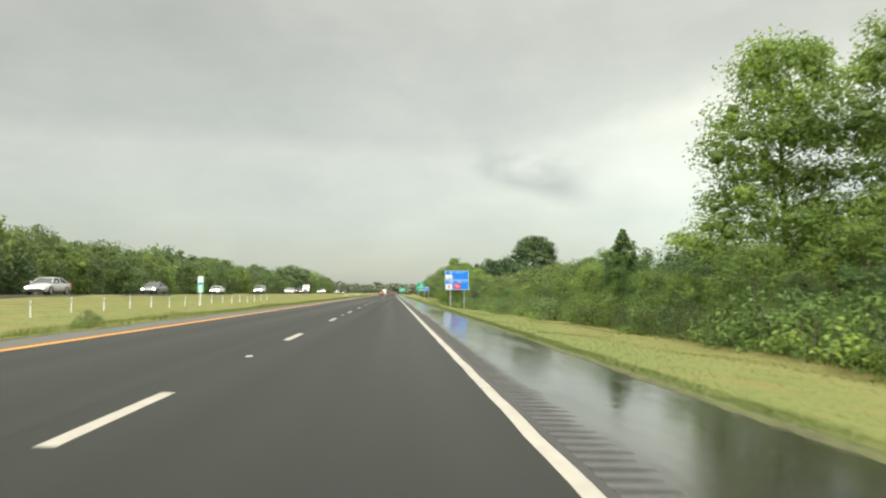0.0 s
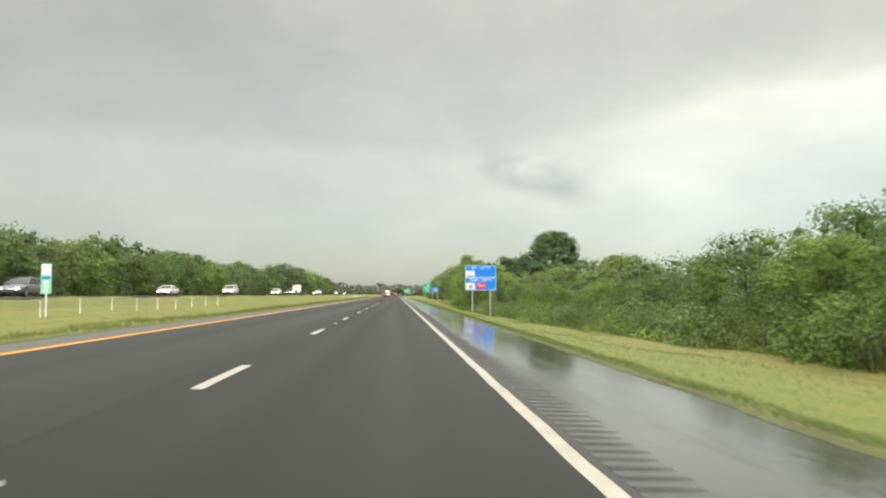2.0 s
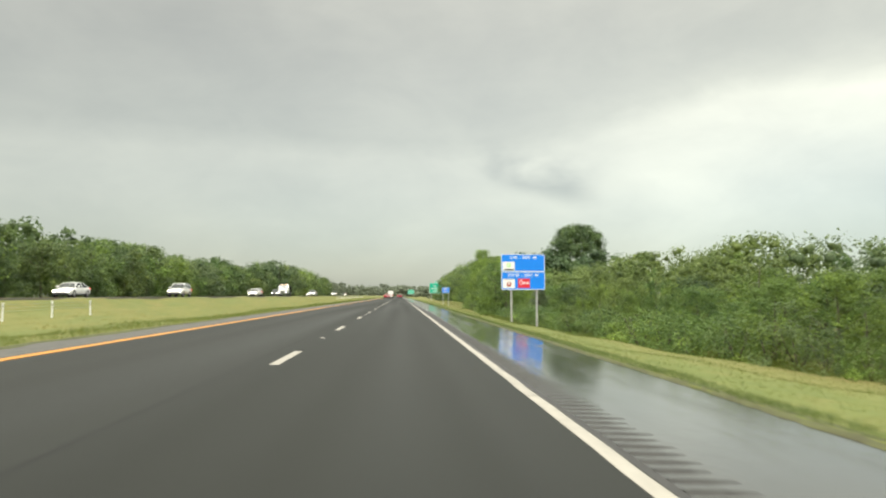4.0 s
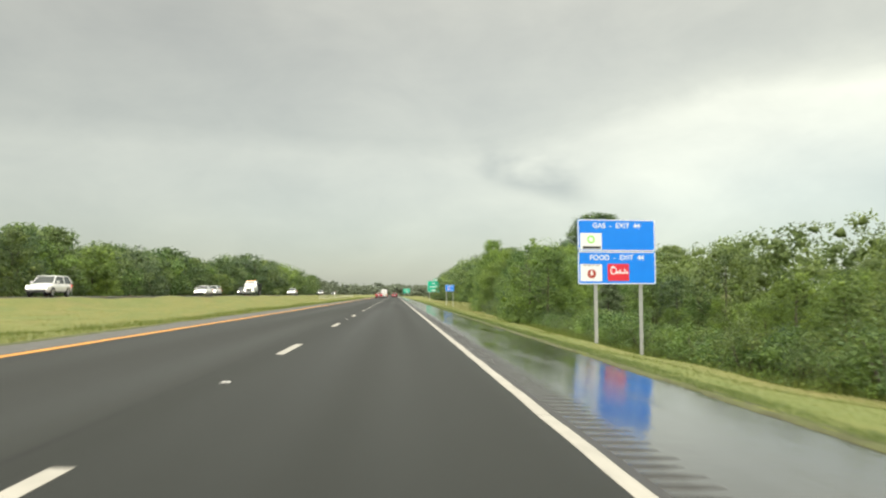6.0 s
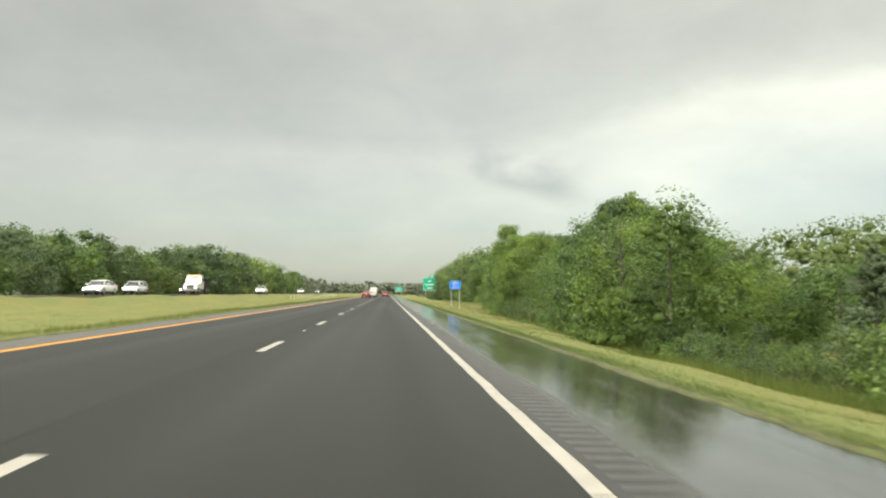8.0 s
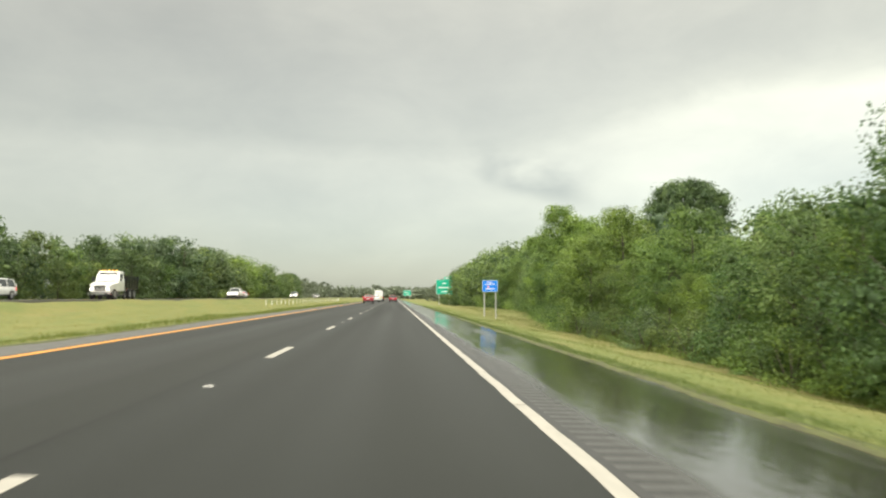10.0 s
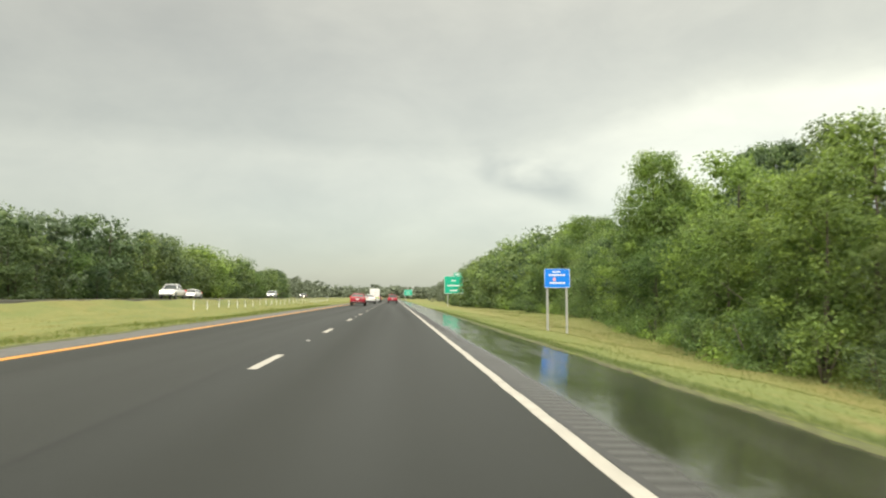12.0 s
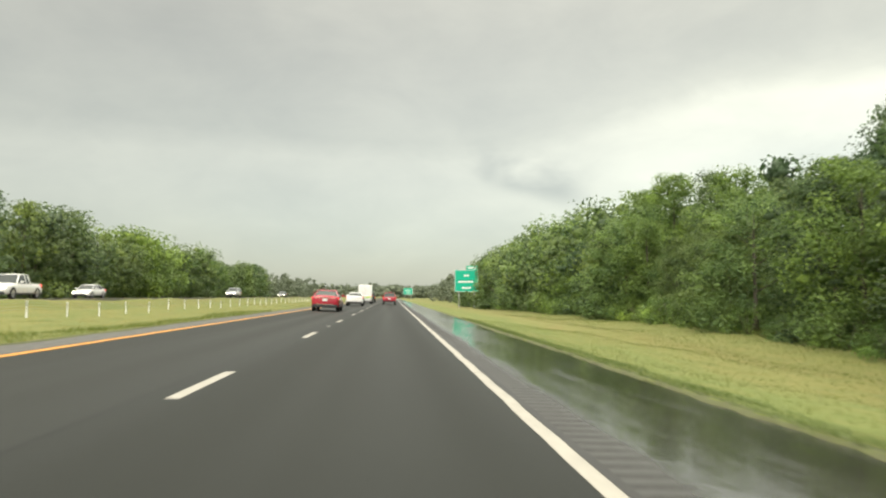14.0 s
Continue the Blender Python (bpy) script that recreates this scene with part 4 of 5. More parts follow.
def front_text(txt, size, x, z, parent):
    text_mesh(txt, size, M_SIGN_WHITE, parent, pose(x, -0.005, z, 90, 0, 0))


# two-panel services sign
SX, SY, SR = 11.87, 141.7, math.degrees(0.106)
sz = float(ground_z(SX, SY))
svc = empty("services_sign", pose(SX, SY, 0, 0, 0, SR))
tagged(svc, "blue gas and food services sign on two steel posts", "road sign")
W = 4.52
upper = empty("upper_sign")
lower = empty("lower_sign")
for g in (upper, lower):
    g.parent = svc
sign_panel(upper, W, 3.54, 5.29, M_BLUE)
sign_panel(lower, W, 1.71, 3.52, M_BLUE)
front_text("GAS  -  EXIT  44", 0.40, 0.0, 4.94, upper)
front_text("FOOD  -  EXIT  44", 0.40, 0.0, 3.17, lower)


def logo(parent, x, z, w, h, material, label):
    bm = bmesh.new()
    loft(bm, [rounded(x - w / 2, x + w / 2, z - h / 2, z + h / 2, 0.05, -0.008), rounded(x - w / 2, x + w / 2, z - h / 2, z + h / 2, 0.05, 0.002)])
    return part("logo_plate", bm, material, parent, label)


p1 = logo(upper, -1.5, 4.08, 1.24, 0.90, M_SIGN_WHITE, "white plate with a green ring and dark bar")
disc("ring", -1.5, 4.18, 0.13, 0.22, M_SIGN_LIME, p1, 0.014)
face_bar("bar", -1.98, -0.95, 3.67, 3.80, M_SIGN_BLACK, p1, 0.009)
p2 = logo(lower, -1.5, 2.35, 1.24, 0.94, M_SIGN_WHITE, "white plate with a maroon disc")
disc("disc", -1.48, 2.29, 0.0, 0.25, M_SIGN_MAROON, p2, 0.014)
disc("spot", -1.48, 2.30, 0.0, 0.10, M_SIGN_WHITE, p2, 0.019, 16, 0.8)
face_bar("bar", -1.53, -1.43, 2.25, 2.49, M_SIGN_WHITE, p2, 0.014)
for k in range(4):
    face_bar("bar", -1.98 + 0.25 * k, -1.78 + 0.25 * k, 2.71, 2.80, M_STEEL, p2, 0.009)
p3 = logo(lower, 0.06, 2.37, 1.24, 0.94, M_SIGN_RED, "red plate with pale script")
disc("curl", -0.22, 2.46, 0.15, 0.21, M_SIGN_WHITE, p3, 0.014, 24, 0.9)
for a, b, c, d in ((-0.1, 0.08, 2.29, 2.43), (0.12, 0.2, 2.29, 2.53), (0.24, 0.36, 2.29, 2.39), (0.40, 0.47, 2.29, 2.57), (0.51, 0.62, 2.29, 2.41), (-0.35, -0.15, 2.65, 2.71)):
    face_bar("bar", a, b, c, d, M_SIGN_WHITE, p3, 0.012)
for px in (-1.22, 1.40):
    wx, wy = SX + px * math.cos(radians(SR)), SY + px * math.sin(radians(SR))
    sign_post(svc, px, 5.15, float(ground_z(wx, wy)) - 0.3)

# smaller blue sign
SX2, SY2 = 11.54, 267.6
att = tagged(empty("attraction_sign", pose(SX2, SY2, 0, 0, 0, 3)), "small blue sign with white lines on two steel posts", "road sign")
sign_panel(att, 1.92, 1.84, 3.25, M_BLUE, 0.035)
for a, b, c, d, mm in ((-0.36, 0.28, 2.96, 3.06, M_SIGN_WHITE), (-0.62, 0.62, 2.72, 2.83, M_SIGN_WHITE), (-0.57, 0.60, 2.14, 2.26, M_SIGN_WHITE)):
    n = 6 if b - a > 1 else 3
    for k in range(n):
        s = (b - a) / n
        face_bar("line_bar", a + k * s, a + (k + 0.86) * s, c, d, mm, att, 0.003)
bm = bmesh.new()
loft(bm, [[(x, yy, z) for x, z in ((-0.34, 2.34), (-0.08, 2.34), (-0.12, 2.54), (-0.22, 2.63), (-0.32, 2.52))] for yy in (-0.004, 0.002)])
part("emblem", bm, M_SIGN_PINK, att, "small pink emblem")
for px in (-0.72, 0.72):
    sign_post(att, px, 3.1, float(ground_z(SX2 + px, SY2)) - 0.3, 0.065)

# green guide signs


def guide_sign(x, y, w, z0, z1, label, rows, tab=True):
    g = tagged(empty("guide_sign", pose(x, y, 0, 0, 0, 4)), label, "road sign")
    sign_panel(g, w, z0, z1, M_GREEN, 0.09)
    h = z1 - z0
    if tab:
        bm = bmesh.new()
        loft(bm, [rounded(0.0, w / 2, z1 + 0.02, z1 + 0.85, 0.1, 0.0), rounded(0.0, w / 2, z1 + 0.02, z1 + 0.85, 0.1, 0.04)])
        t = part("exit_tab", bm, M_GREEN, g)
        face_bar("line_bar", 0.3, w / 2 - 0.3, z1 + 0.28, z1 + 0.62, M_SIGN_WHITE, t, 0.003)
    for f, a, b in rows:
        n = max(1, int((b - a) * w / 0.55))
        for k in range(n):
            s = (b - a) * w / n
            face_bar("line_bar", (a - 0.5) * w + k * s, (a - 0.5) * w + (k + 0.84) * s, z0 + f * h, z0 + f * h + 0.36, M_SIGN_WHITE, g, 0.004)
    for px in (-w * 0.32, w * 0.32):
        sign_post(g, px, z1 - 0.1, float(ground_z(x + px, y)) - 0.4, 0.08)
    return g


guide_sign(15.15, 411, 5.0, 2.1, 6.65, "large green motorway exit sign on two posts", ((0.70, 0.38, 0.62), (0.42, 0.15, 0.8), (0.14, 0.3, 0.7)))
guide_sign(7.5, 640, 4.6, 2.2, 5.4, "distant green motorway sign beside the shoulder", ((0.55, 0.2, 0.8), (0.2, 0.3, 0.7)), False)

# mile marker in the median
mx_, my_ = -18.2, 72.9
mz = float(ground_z(mx_, my_))
mile = tagged(empty("mile_marker", pose(mx_, my_, mz, 0, 0, -6)), "tall narrow green and white mile marker on a post", "road sign")
bm = bmesh.new()
loft(bm, [rounded(-0.28, 0.28, 1.22, 2.78, 0.05, 0.0), rounded(-0.28, 0.28, 1.22, 2.78, 0.05, 0.02)])
M_PALEGREEN = mat("sun_bleached_green_sheeting", (0.25, 0.62, 0.45), 0.4)
part("panel", bm, M_PALEGREEN, mile)
face_bar("top_plate", -0.25, 0.25, 2.2, 2.74, M_SIGN_WHITE, mile, 0.002, "white upper plate")
face_bar("line_bar", -0.2, 0.2, 1.98, 2.12, M_BLUE, mile, 0.003)
for k in range(3):
    face_bar("line_bar", -0.12, 0.12, 1.32 + 0.22 * k, 1.46 + 0.22 * k, M_SIGN_WHITE, mile, 0.003)
part("post", boxed(-0.04, 0.04, 0.02, 0.06, -0.3, 2.6), M_SIGN_WHITE, mile)

# cable barrier posts in the median
bm = bmesh.new()
tube(bm, [(0, 0, -0.3), (0, 0, 0.4), (0, 0, 0.80)], [0.042, 0.042, 0.04], 8)
box(bm, -0.05, 0.05, -0.05, 0.05, 0.79, 0.83)
bar_post = empty("barrier_post")
smooth(part("post", bm, M_SIGN_WHITE, bar_post), False)
part("reflector", boxed(-0.03, 0.03, -0.052, -0.045, 0.58, 0.72), M_STEEL, bar_post)
tagged(bar_post, "thin white cable barrier post in the median grass", "barrier post", "posts of the cable barrier")
RUNS = ((-6, 15), (50, 80))      # two runs of barrier with a gap between
for k in (k for a, b in RUNS for k in range(a, b)):
    x, y = -18.1 + 0.05 * math.sin(k), 43.6 + 4.76 * k
    m = pose(x, y, float(ground_z(x, y)), 1.5 * math.sin(k * 2.3), 1.5 * math.sin(k * 1.7))
    if k == -6:
        bar_post.matrix_basis = m
    else:
        copy_thing(bar_post, m)
M_CABLE = mat("steel_cable", (0.3, 0.3, 0.3), 0.45, 0.8)
for a, b in RUNS:
    cable = empty("barrier_cable")
    tagged(cable, "thin steel barrier cables strung between white posts", "cable barrier")
    for h in (0.45, 0.6, 0.74):
        bm = bmesh.new()
        pts = [(-18.06 + 0.05 * math.sin(k), 43.6 + 4.76 * k, float(ground_z(-18.1, 43.6 + 4.76 * k)) + h) for k in range(a, b)]
        tube(bm, pts, [0.009] * len(pts), 4)
        part("cable", bm, M_CABLE, cable)

# ---- vehicles ----


def ring_section(y, hw, z0, z1, crown=0.06, tuck=0.08, n=4):
    """A rounded cross-section of a body: half-width hw, from z0 to z1."""
    pts = []
    h = z1 - z0
    prof = ((hw - tuck, z0), (hw - 0.02, z0 + 0.18 * h), (hw, z0 + 0.5 * h), (hw - 0.03, z0 + 0.82 * h), (hw - 0.10, z1 - 0.02), (hw * 0.55, z1 + crown * 0.7), (0, z1 + crown))
    pts = [(x, y, z) for x, z in prof] + [(-x, y, z) for x, z in prof[-2::-1]]
    return pts


def wheel(parent, x, y, r, w=0.22, side=1):
    wh = empty("wheel")
    wh.parent = parent
    wh.location = (x, y, r)
    bm = bmesh.new()
    rings = []
    for a, rr in ((-0.5, 0.66), (-0.5, 0.93), (-0.38, 1.0), (0.38, 1.0), (0.5, 0.93), (0.5, 0.66)):
        rings.append([(a * w, r * rr * math.cos(t), r * rr * math.sin(t)) for t in np.linspace(0, 2 * math.pi, 25)[:-1]])
    loft(bm, rings, caps=False)
    smooth(part("tyre", bm, M_TYRE, wh))
    bm = bmesh.new()
    o = side * 0.42 * w
    loft(bm, [[(o + dx, r * rr * math.cos(t), r * rr * math.sin(t)) for t in np.linspace(0, 2 * math.pi, 21)[:-1]] for dx, rr in ((-0.03 * side, 0.67), (0.0, 0.66), (-0.02 * side, 0.58), (-0.05 * side, 0.5))])
    for k in range(5):
        t = 2 * math.pi * k / 5
        c, s = math.cos(t), math.sin(t)
        q = []
        for dx in (-0.03, 0.01):
            q.append([(o + dx * side, r * (rr * c - ww * s), r * (rr * s + ww * c)) for rr, ww in ((0.06, -0.08), (0.6, -0.05), (0.6, 0.05), (0.06, 0.08))])
        loft(bm, q)
    part("rim", bm, M_RIM, wh)


def vehicle(name, label, cat, kind, paint_m, at, facing=0, lit=False, z_of=road_z):
    """kind: sedan, suv, van or pickup. The front looks along +y before turning."""
    v = empty(name)
    L, Wd, H, r = {"sedan": (4.87, 1.85, 1.46, 0.335), "suv": (4.7, 1.88, 1.72, 0.36), "van": (6.2, 2.05, 2.75, 0.36), "pickup": (5.6, 1.98, 1.86, 0.39)}[kind]
    hw, b, f = Wd / 2, -L / 2, L / 2
    belt = {"sedan": 0.98, "suv": 1.08, "van": 1.25, "pickup": 1.14}[kind]
    hood = {"sedan": 0.86, "suv": 1.02, "van": 1.12, "pickup": 1.12}[kind]
    bot = 0.26 if kind == "sedan" else 0.34
    tail = belt + (0.06 if kind == "sedan" else 0.0)
    st = [(b, hw - 0.16, bot + 0.12, tail - 0.16), (b + 0.06, hw - 0.06, bot + 0.05, tail - 0.03), (b + 0.35, hw, bot, tail), (b + 1.0, hw, bot, belt), (0.0, hw, bot, belt),
          (f - 1.45, hw, bot, belt), (f - 1.15, hw, bot, hood + 0.02), (f - 0.45, hw - 0.02, bot, hood - 0.07), (f - 0.12, hw - 0.12, bot + 0.04, hood - 0.18), (f, hw - 0.3, bot + 0.1, hood - 0.3)]
    bm = bmesh.new()
    loft(bm, [ring_section(y, w, z0, z1) for y, w, z0, z1 in st])
    smooth(part("body", bm, paint_m, v))
    # greenhouse: dark glass under a painted roof, with pillars
    gh = {"sedan": ((b + 0.55, b + 1.35, f - 2.05, f - 1.25)), "suv": ((b + 0.08, b + 0.45, f - 1.95, f - 1.2)), "van": ((b + 0.04, b + 0.10, f - 1.5, f - 0.75)), "pickup": ((b + 1.95, b + 2.15, f - 2.3, f - 1.6))}[kind]
    y0, y1, y2, y3 = gh
    z0, z1 = belt - 0.01, H - 0.05
    bw, tw = hw - 0.09, hw - {"van": 0.10, "sedan": 0.31}.get(kind, 0.25)
    bm = bmesh.new()
    if kind != "van":
        loft(bm, [[(-bw, y0, z0), (bw, y0, z0), (bw, y3, z0), (-bw, y3, z0)], [(-tw, y1, z1), (tw, y1, z1), (tw, y2, z1), (-tw, y2, z1)]])
        bmesh.ops.bevel(bm, geom=list(bm.edges), offset=0.04, segments=2, affect="EDGES")
        smooth(part("glass", bm, M_GLASS, v), False)
        bm = bmesh.new()
        loft(bm, [[(-tw - 0.02, y1 - 0.06, z1 - 0.03), (tw + 0.02, y1 - 0.06, z1 - 0.03), (tw + 0.02, y2 + 0.06, z1 - 0.03), (-tw - 0.02, y2 + 0.06, z1 - 0.03)],
                  [(-tw, y1, z1 + 0.02), (tw, y1, z1 + 0.02), (tw, y2, z1 + 0.02), (-tw, y2, z1 + 0.02)],
                  [(-tw + 0.2, y1 + 0.2, z1 + 0.055), (tw - 0.2, y1 + 0.2, z1 + 0.055), (tw - 0.2, y2 - 0.2, z1 + 0.055), (-tw + 0.2, y2 - 0.2, z1 + 0.055)]])
        smooth(part("roof", bm, paint_m, v))
        ym = (y1 + y2) / 2 - 0.1
        for sx in (-1, 1):
            for a, c, w in (((bw, y0), (tw, y1), 0.09), ((bw, ym), (tw, ym), 0.05), ((bw, y3), (tw, y2), 0.045)):
                bm = bmesh.new()
                loft(bm, [[(sx * (px + dx), py + dy, pz) for dx, dy in ((-0.04, -w), (0.015, -w), (0.015, w), (-0.04, w))] for (px, py), pz in ((a, z0), (c, z1))])
                part("pillar", bm, paint_m, v)
    else:
        bm = bmesh.new()
        secs = [(y0, bw + 0.03, tw + 0.02, H - 0.12), (y0 + 0.1, hw - 0.02, hw - 0.08, H - 0.02), (y2, hw - 0.02, hw - 0.08, H), (y2 + 0.35, hw - 0.04, hw - 0.16, H - 0.3), (y3 + 0.1, hw - 0.06, hw - 0.28, belt + 0.25)]
        loft(bm, [[(-wb, y, z0 - 0.1), (wb, y, z0 - 0.1), (wb, y, zt - 0.25), (wt, y, zt - 0.06), (wt * 0.7, y, zt), (-wt * 0.7, y, zt), (-wt, y, zt - 0.06), (-wb, y, zt - 0.25)] for y, wb, wt, zt in secs])
        smooth(part("cargo_body", bm, paint_m, v), False)
        part("stripe", boxed(-hw + 0.08, hw - 0.08, b - 0.012, b + 0.02, 0.80, 1.06), P_LIME, v, "lime green lower stripe")
        for sx in (-1, 1):
            part("door_seam", boxed(sx * 0.01 - 0.006, sx * 0.01 + 0.006, b - 0.006, b + 0.05, 0.75, H - 0.3), M_TRIM, v)
            part("glass", boxed(sx * (hw - 0.03) - 0.01, sx * (hw - 0.03) + 0.01, y2 - 0.5, y2 + 0.25, belt + 0.15, belt + 0.75), M_GLASS, v)
        bm = bmesh.new()
        loft(bm, [[(-0.8, y3 + 0.14, belt + 0.2), (0.8, y3 + 0.14, belt + 0.2), (0.72, y2 + 0.42, H - 0.45), (-0.72, y2 + 0.42, H - 0.45)], [(-0.8, y3 + 0.1, belt + 0.2), (0.8, y3 + 0.1, belt + 0.2), (0.72, y2 + 0.36, H - 0.45), (-0.72, y2 + 0.36, H - 0.45)]])
        part("windscreen", bm, M_GLASS, v)
    # ends
    part("rear_bumper", boxed(-hw + 0.1, hw - 0.1, b - 0.05, b + 0.3, bot, bot + 0.22, bevel=0.04), M_TRIM if kind != "van" else M_STEEL, v)
    part("front_bumper", boxed(-hw + 0.22, hw - 0.22, f - 0.3, f + 0.03, bot, bot + 0.24, bevel=0.04), M_TRIM, v)
    part("plate", boxed(-0.16, 0.16, b - 0.035, b + 0.02, tail - 0.34, tail - 0.18), M_PLATE, v)
    if kind == "sedan":
        part("chrome_strip", boxed(-hw + 0.22, hw - 0.22, b - 0.012, b + 0.06, tail - 0.16, tail - 0.12), M_CHROME, v)
        part("exhaust_trim", boxed(-hw + 0.35, hw - 0.35, b - 0.06, b - 0.04, bot + 0.2, bot + 0.235), M_CHROME, v)
    for sx in (-1, 1):
        bm = bmesh.new()
        zt = tail - 0.06 if kind in ("sedan", "suv") else tail
        hl = 0.17 if kind == "sedan" else 0.32
        loft(bm, [[(sx * (hw - 0.50), b - 0.012, zt - 0.03), (sx * (hw - 0.50), b - 0.012, zt - 0.10), (sx * (hw - 0.06), b + 0.10, zt - hl), (sx * (hw - 0.06), b + 0.10, zt + 0.0)],
                  [(sx * (hw - 0.50), b + 0.08, zt - 0.03), (sx * (hw - 0.50), b + 0.08, zt - 0.10), (sx * (hw + 0.006), b + 0.36, zt - hl), (sx * (hw + 0.006), b + 0.36, zt + 0.0)]])
        part("tail_lamp", bm, M_TAIL, v)
        part("headlamp", boxed(sx * (hw - 0.34) - 0.16, sx * (hw - 0.34) + 0.16, f - 0.22, f - 0.02, hood - 0.36, hood - 0.18, bevel=0.03), M_HEAD if lit else M_SIGN_WHITE, v)
        bm = boxed(sx * (hw + 0.09) - 0.10, sx * (hw + 0.09) + 0.10, y3 - 0.45, y3 - 0.30, belt + 0.02, belt + 0.18, bevel=0.03)
        part("mirror", bm, paint_m if kind != "van" else M_TRIM, v)
        for yy in (b + 0.95, f - 0.92):
            wheel(v, sx * (hw - 0.12), yy, r, 0.23, sx)
            bm = bmesh.new()
            loft(bm, [[(sx * dx, yy + (r + 0.07) * rr * math.cos(t), r + (r + 0.07) * rr * math.sin(t)) for t in np.linspace(-0.15, math.pi + 0.15, 13)] + [(sx * dx, yy + (r - 0.02) * math.cos(t), r + (r - 0.02) * math.sin(t)) for t in np.linspace(math.pi + 0.15, -0.15, 13)] for dx, rr in ((hw - 0.2, 1.0), (hw + 0.004, 1.0))])
            part("wheel_arch", bm, M_TRIM, v)
        part("side_sill", boxed(sx * (hw - 0.03) - 0.02, sx * (hw - 0.03) + 0.02, b + 1.4, f - 1.4, bot, bot + 0.1), M_TRIM, v)
    x, y = at
    tilt = math.degrees(math.atan(FALL)) if z_of is road_z else 0
    v.matrix_basis = pose(x, y, z_of(x) + 0.002, 0, tilt, facing)
    return tagged(v, label, cat)


vehicle("sedan_car", "metallic red four-door sedan with chrome tail strip", "car", "sedan", P_RED, (-4.75, 306.5))
vehicle("sedan_car", "white four-door sedan driving on the wet asphalt", "car", "sedan", P_WHITE, (-4.3, 337))
vehicle("cargo_van", "tall white cargo van with lime green stripe", "van", "van", P_WHITE, (-4.3, 368))
vehicle("suv_car", "red sport utility car with dark rear glass", "car", "suv", P_RED, (-0.7, 364))
vehicle("suv_car", "black sport utility car ahead of the van", "car", "suv", P_BLACK, (-4.3, 392))
vehicle("sedan_car", "silver sedan far down the wet road", "car", "sedan", P_SILVER, (-0.7, 410))
# oncoming traffic with its lamps lit
for nm, lb, ct, kd, pm, xx, yy in (
        ("sedan_car", "silver sedan on the opposite carriageway", "car", "sedan", P_SILVER, -28.3, 64), ("sedan_car", "dark grey sedan with lit headlamps", "car", "sedan", P_GREY, -28.3, 92),
        ("sedan_car", "white sedan with lit headlamps", "car", "sedan", P_WHITE, -32, 141), ("suv_car", "white sport utility car with lit headlamps", "car", "suv", P_WHITE, -28.3, 164),
        ("sedan_car", "white sedan across the median", "car", "sedan", P_WHITE, -28.3, 214), ("suv_car", "white sport utility car across the median", "car", "suv", P_WHITE, -32, 236),
        ("suv_car", "dark sport utility car across the median", "car", "suv", P_BLACK, -32, 262),
        ("pickup_truck", "white pickup truck with lit headlamps", "truck", "pickup", P_WHITE, -28.3, 311), ("sedan_car", "white sedan far across the median", "car", "sedan", P_WHITE, -32, 335),
        ("suv_car", "silver sport utility car far across the median", "car", "suv", P_SILVER, -28.3, 390), ("sedan_car", "dark grey sedan far across the median", "car", "sedan", P_GREY, -28.3, 450)):
    vehicle(nm, lb, ct, kd, pm, (xx, yy), 180, True, far_z)


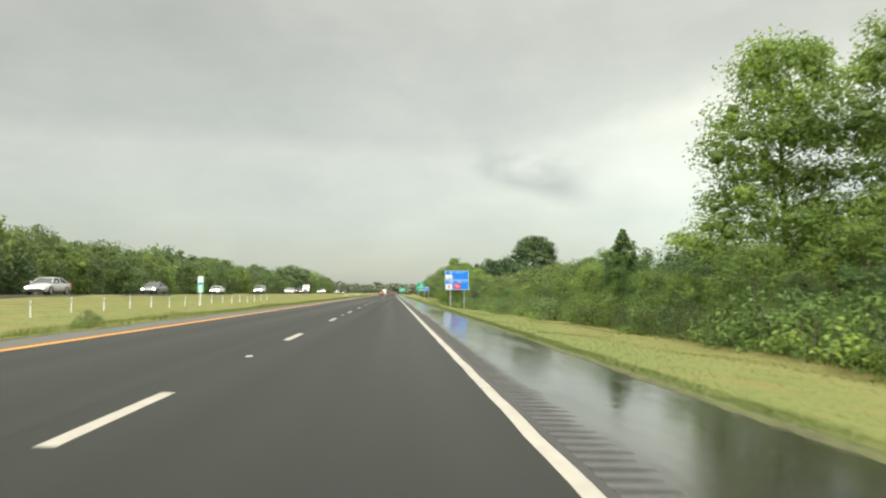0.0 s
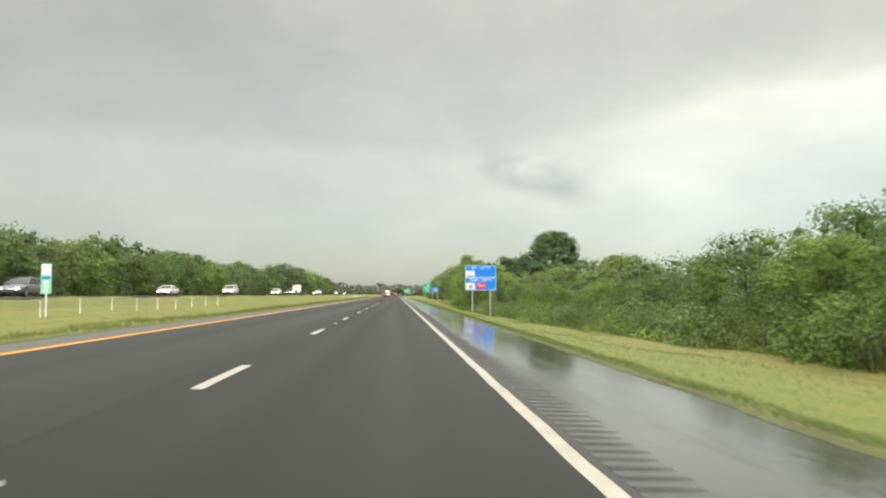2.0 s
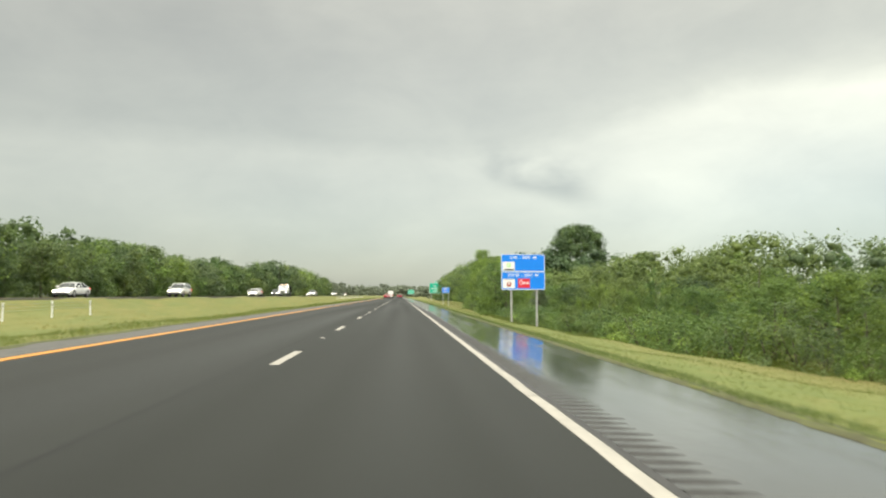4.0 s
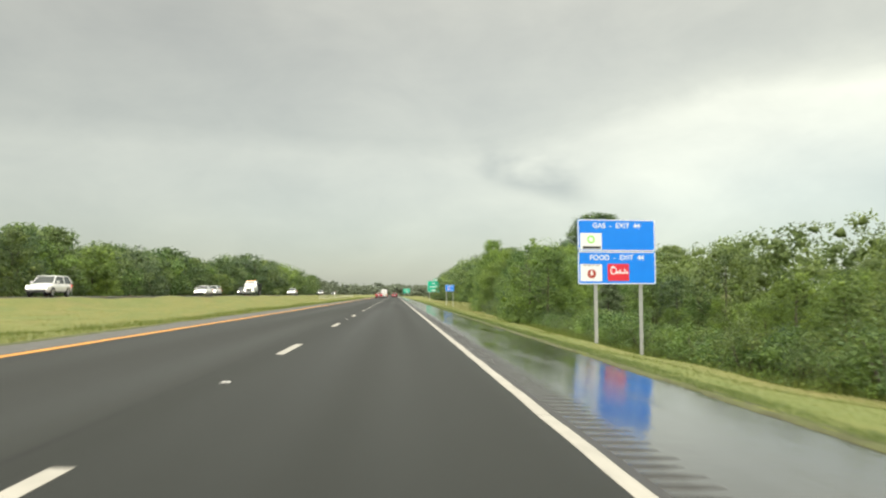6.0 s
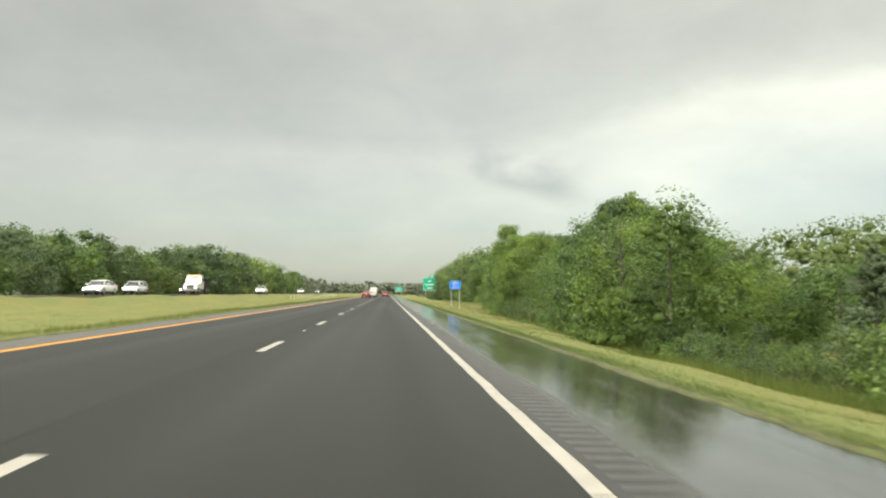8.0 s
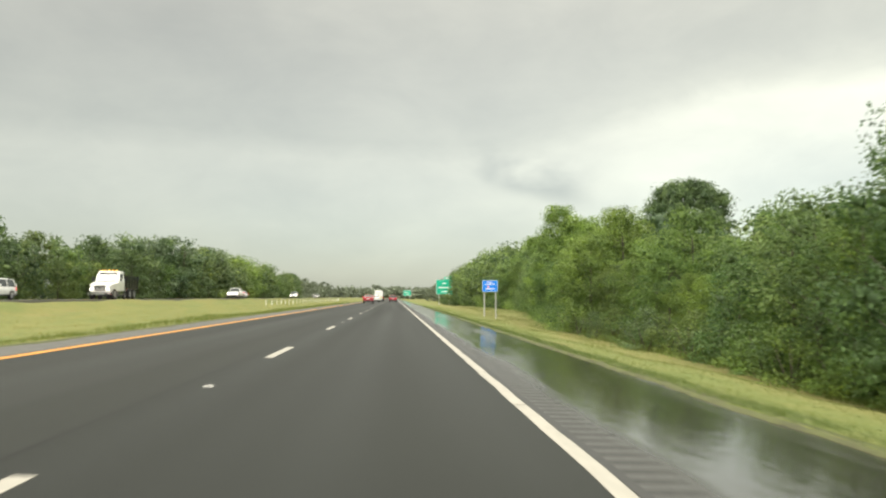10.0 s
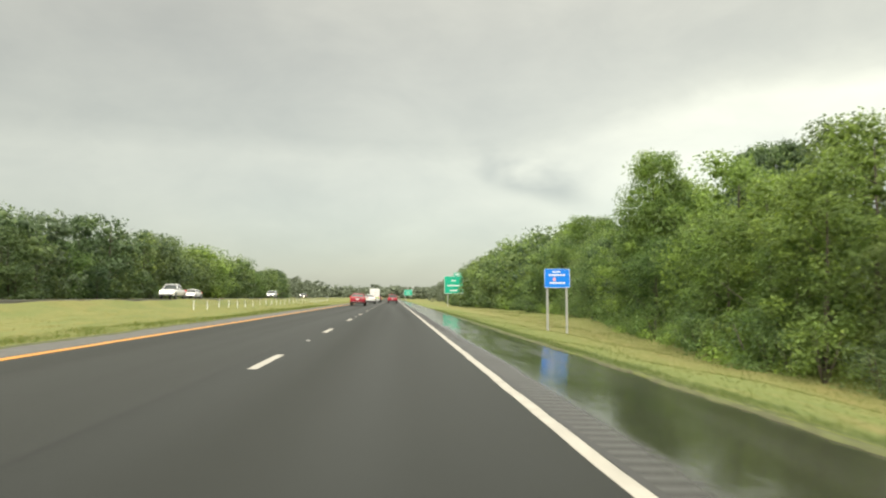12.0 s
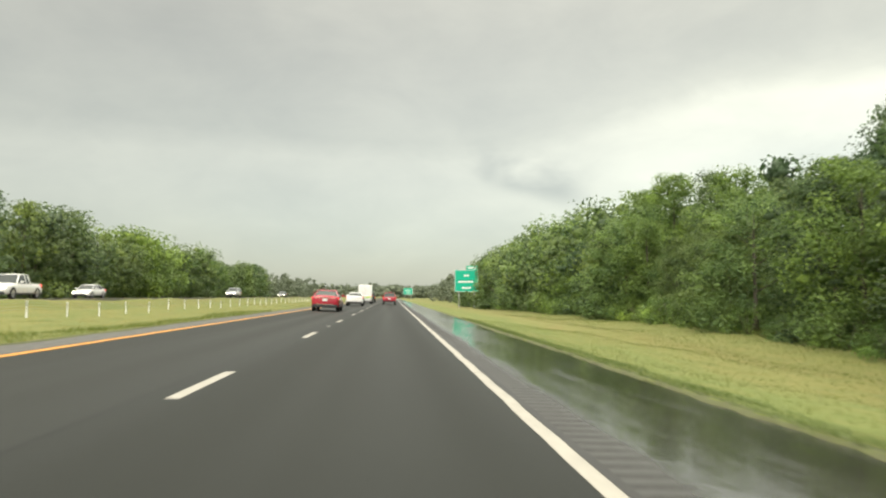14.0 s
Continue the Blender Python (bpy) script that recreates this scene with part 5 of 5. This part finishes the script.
def dump_truck(at):
    """White bonneted lorry with a black tipper bed, its front along +y before turning."""
    v = empty("dump_truck")
    part("chassis", boxed(-0.45, 0.45, -3.7, 3.3, 0.62, 0.86, bevel=0.02), M_TRIM, v)
    bm = bmesh.new()
    loft(bm, [[(-w, y, z0), (w, y, z0), (w, y, z1 - 0.18), (w - 0.2, y, z1), (-w + 0.2, y, z1), (-w, y, z1 - 0.18)] for y, w, z0, z1 in
              ((1.75, 1.12, 0.85, 1.78), (2.6, 1.08, 0.7, 1.70), (3.35, 1.0, 0.66, 1.58), (3.6, 0.9, 0.7, 1.40))])
    bonnet = smooth(part("bonnet", bm, P_WHITE, v), False)
    part("grille", boxed(-0.5, 0.5, 3.56, 3.64, 0.78, 1.32, bevel=0.02), M_CHROME, bonnet)
    for k in range(5):
        part("grille_bar", boxed(-0.48, 0.48, 3.635, 3.66, 0.84 + 0.1 * k, 0.875 + 0.1 * k), M_TRIM, bonnet)
    bm = bmesh.new()
    loft(bm, [[(-1.12, 0.15, z), (1.12, 0.15, z), (1.12, yf, z), (-1.12, yf, z)] if z < 2.0 else [(-1.02, 0.2, z), (1.02, 0.2, z), (1.02, yf, z), (-1.02, yf, z)] for z, yf in ((0.8, 1.75), (1.72, 1.78), (2.62, 1.40), (2.78, 1.25))])
    bmesh.ops.bevel(bm, geom=list(bm.edges), offset=0.04, segments=2, affect="EDGES")
    cab = smooth(part("cab", bm, P_WHITE, v), False)
    bm = bmesh.new()
    loft(bm, [[(-0.92, 1.80, 1.80), (0.92, 1.80, 1.80), (0.84, 1.49, 2.54), (-0.84, 1.49, 2.54)], [(-0.92, 1.74, 1.80), (0.92, 1.74, 1.80), (0.84, 1.43, 2.54), (-0.84, 1.43, 2.54)]])
    part("windscreen", bm, M_GLASS, cab)
    part("sun_visor", boxed(-0.92, 0.92, 1.36, 1.66, 2.60, 2.66, bevel=0.02), P_WHITE, cab)
    for k in range(5):
        part("marker_lamp", boxed(-0.78 + 0.36 * k, -0.66 + 0.36 * k, 1.2, 1.32, 2.78, 2.86, bevel=0.02), M_AMBER, cab)
    part("front_bumper", boxed(-1.15, 1.15, 3.5, 3.72, 0.45, 0.74, bevel=0.04), M_CHROME, v)
    for sx in (-1, 1):
        bm = bmesh.new()
        loft(bm, [[(sx * (1.09 - 0.05 * (z > 2)) + d, 0.5, z), (sx * (1.09 - 0.05 * (z > 2)) + d, 1.5 - 0.2 * (z > 2), z)] + [(sx * (1.09 - 0.05 * (z > 2)) + d + 0.02, 1.5 - 0.2 * (z > 2), z), (sx * (1.09 - 0.05 * (z > 2)) + d + 0.02, 0.5, z)] for z, d in ((1.78, 0.012 * sx), (2.48, 0.012 * sx))])
        part("side_window", bm, M_GLASS, cab)
        part("headlamp", boxed(sx * 0.76 - 0.13, sx * 0.76 + 0.13, 3.42, 3.62, 0.9, 1.12, bevel=0.03), M_HEAD, bonnet)
        part("mirror", boxed(sx * 1.33 - 0.09, sx * 1.33 + 0.09, 1.72, 1.82, 1.75, 2.25, bevel=0.03), M_TRIM, cab)
        part("mirror_arm", boxed(min(sx * 1.1, sx * 1.3), max(sx * 1.1, sx * 1.3), 1.75, 1.79, 1.82, 1.86), M_STEEL, cab)
        part("fuel_tank", boxed(sx * 0.85 - 0.25, sx * 0.85 + 0.25, 0.2, 1.5, 0.45, 0.84, bevel=0.1), M_CHROME, v)
        for yy in (2.75, -1.5, -2.75):
            wheel(v, sx * 0.98, yy, 0.5, 0.3, sx)
    # tipper bed with upright ribs
    bm = bmesh.new()
    wb, wt = 1.12, 1.2
    rim = [(-wt, -3.9), (wt, -3.9), (wt, -0.05), (-wt, -0.05)]
    loft(bm, [[(-wb, -3.8, 1.0), (wb, -3.8, 1.0), (wb, -0.1, 1.0), (-wb, -0.1, 1.0)], [(x, y, 2.35) for x, y in rim],
              [(x * 0.93, -3.78 if y < -2 else -0.17, 2.35) for x, y in rim], [(x * 0.9, -3.75 if y < -2 else -0.2, 1.12) for x, y in rim]])
    bed = smooth(part("tipper_bed", bm, P_BLACK, v, "black steel tipper bed"), False)
    for sx in (-1, 1):
        for k in range(5):
            y = -3.6 + 0.8 * k
            bm = bmesh.new()
            loft(bm, [[(sx * (x + d), y - 0.05, z) for d in (-0.02, 0.07)] + [(sx * (x + d), y + 0.05, z) for d in (0.07, -0.02)] for x, z in ((wb, 1.02), (wt, 2.33))])
            part("rib", bm, P_BLACK, bed)
    part("cab_guard", boxed(-1.1, 1.1, -0.1, 0.12, 2.30, 2.52, bevel=0.03), P_BLACK, bed)
    x, y = at
    v.matrix_basis = pose(x, y, far_z(x) + 0.002, 0, 0, 180)
    return tagged(v, "white lorry with black tipper bed and lit headlamps", "truck")


dump_truck((-28.3, 252))
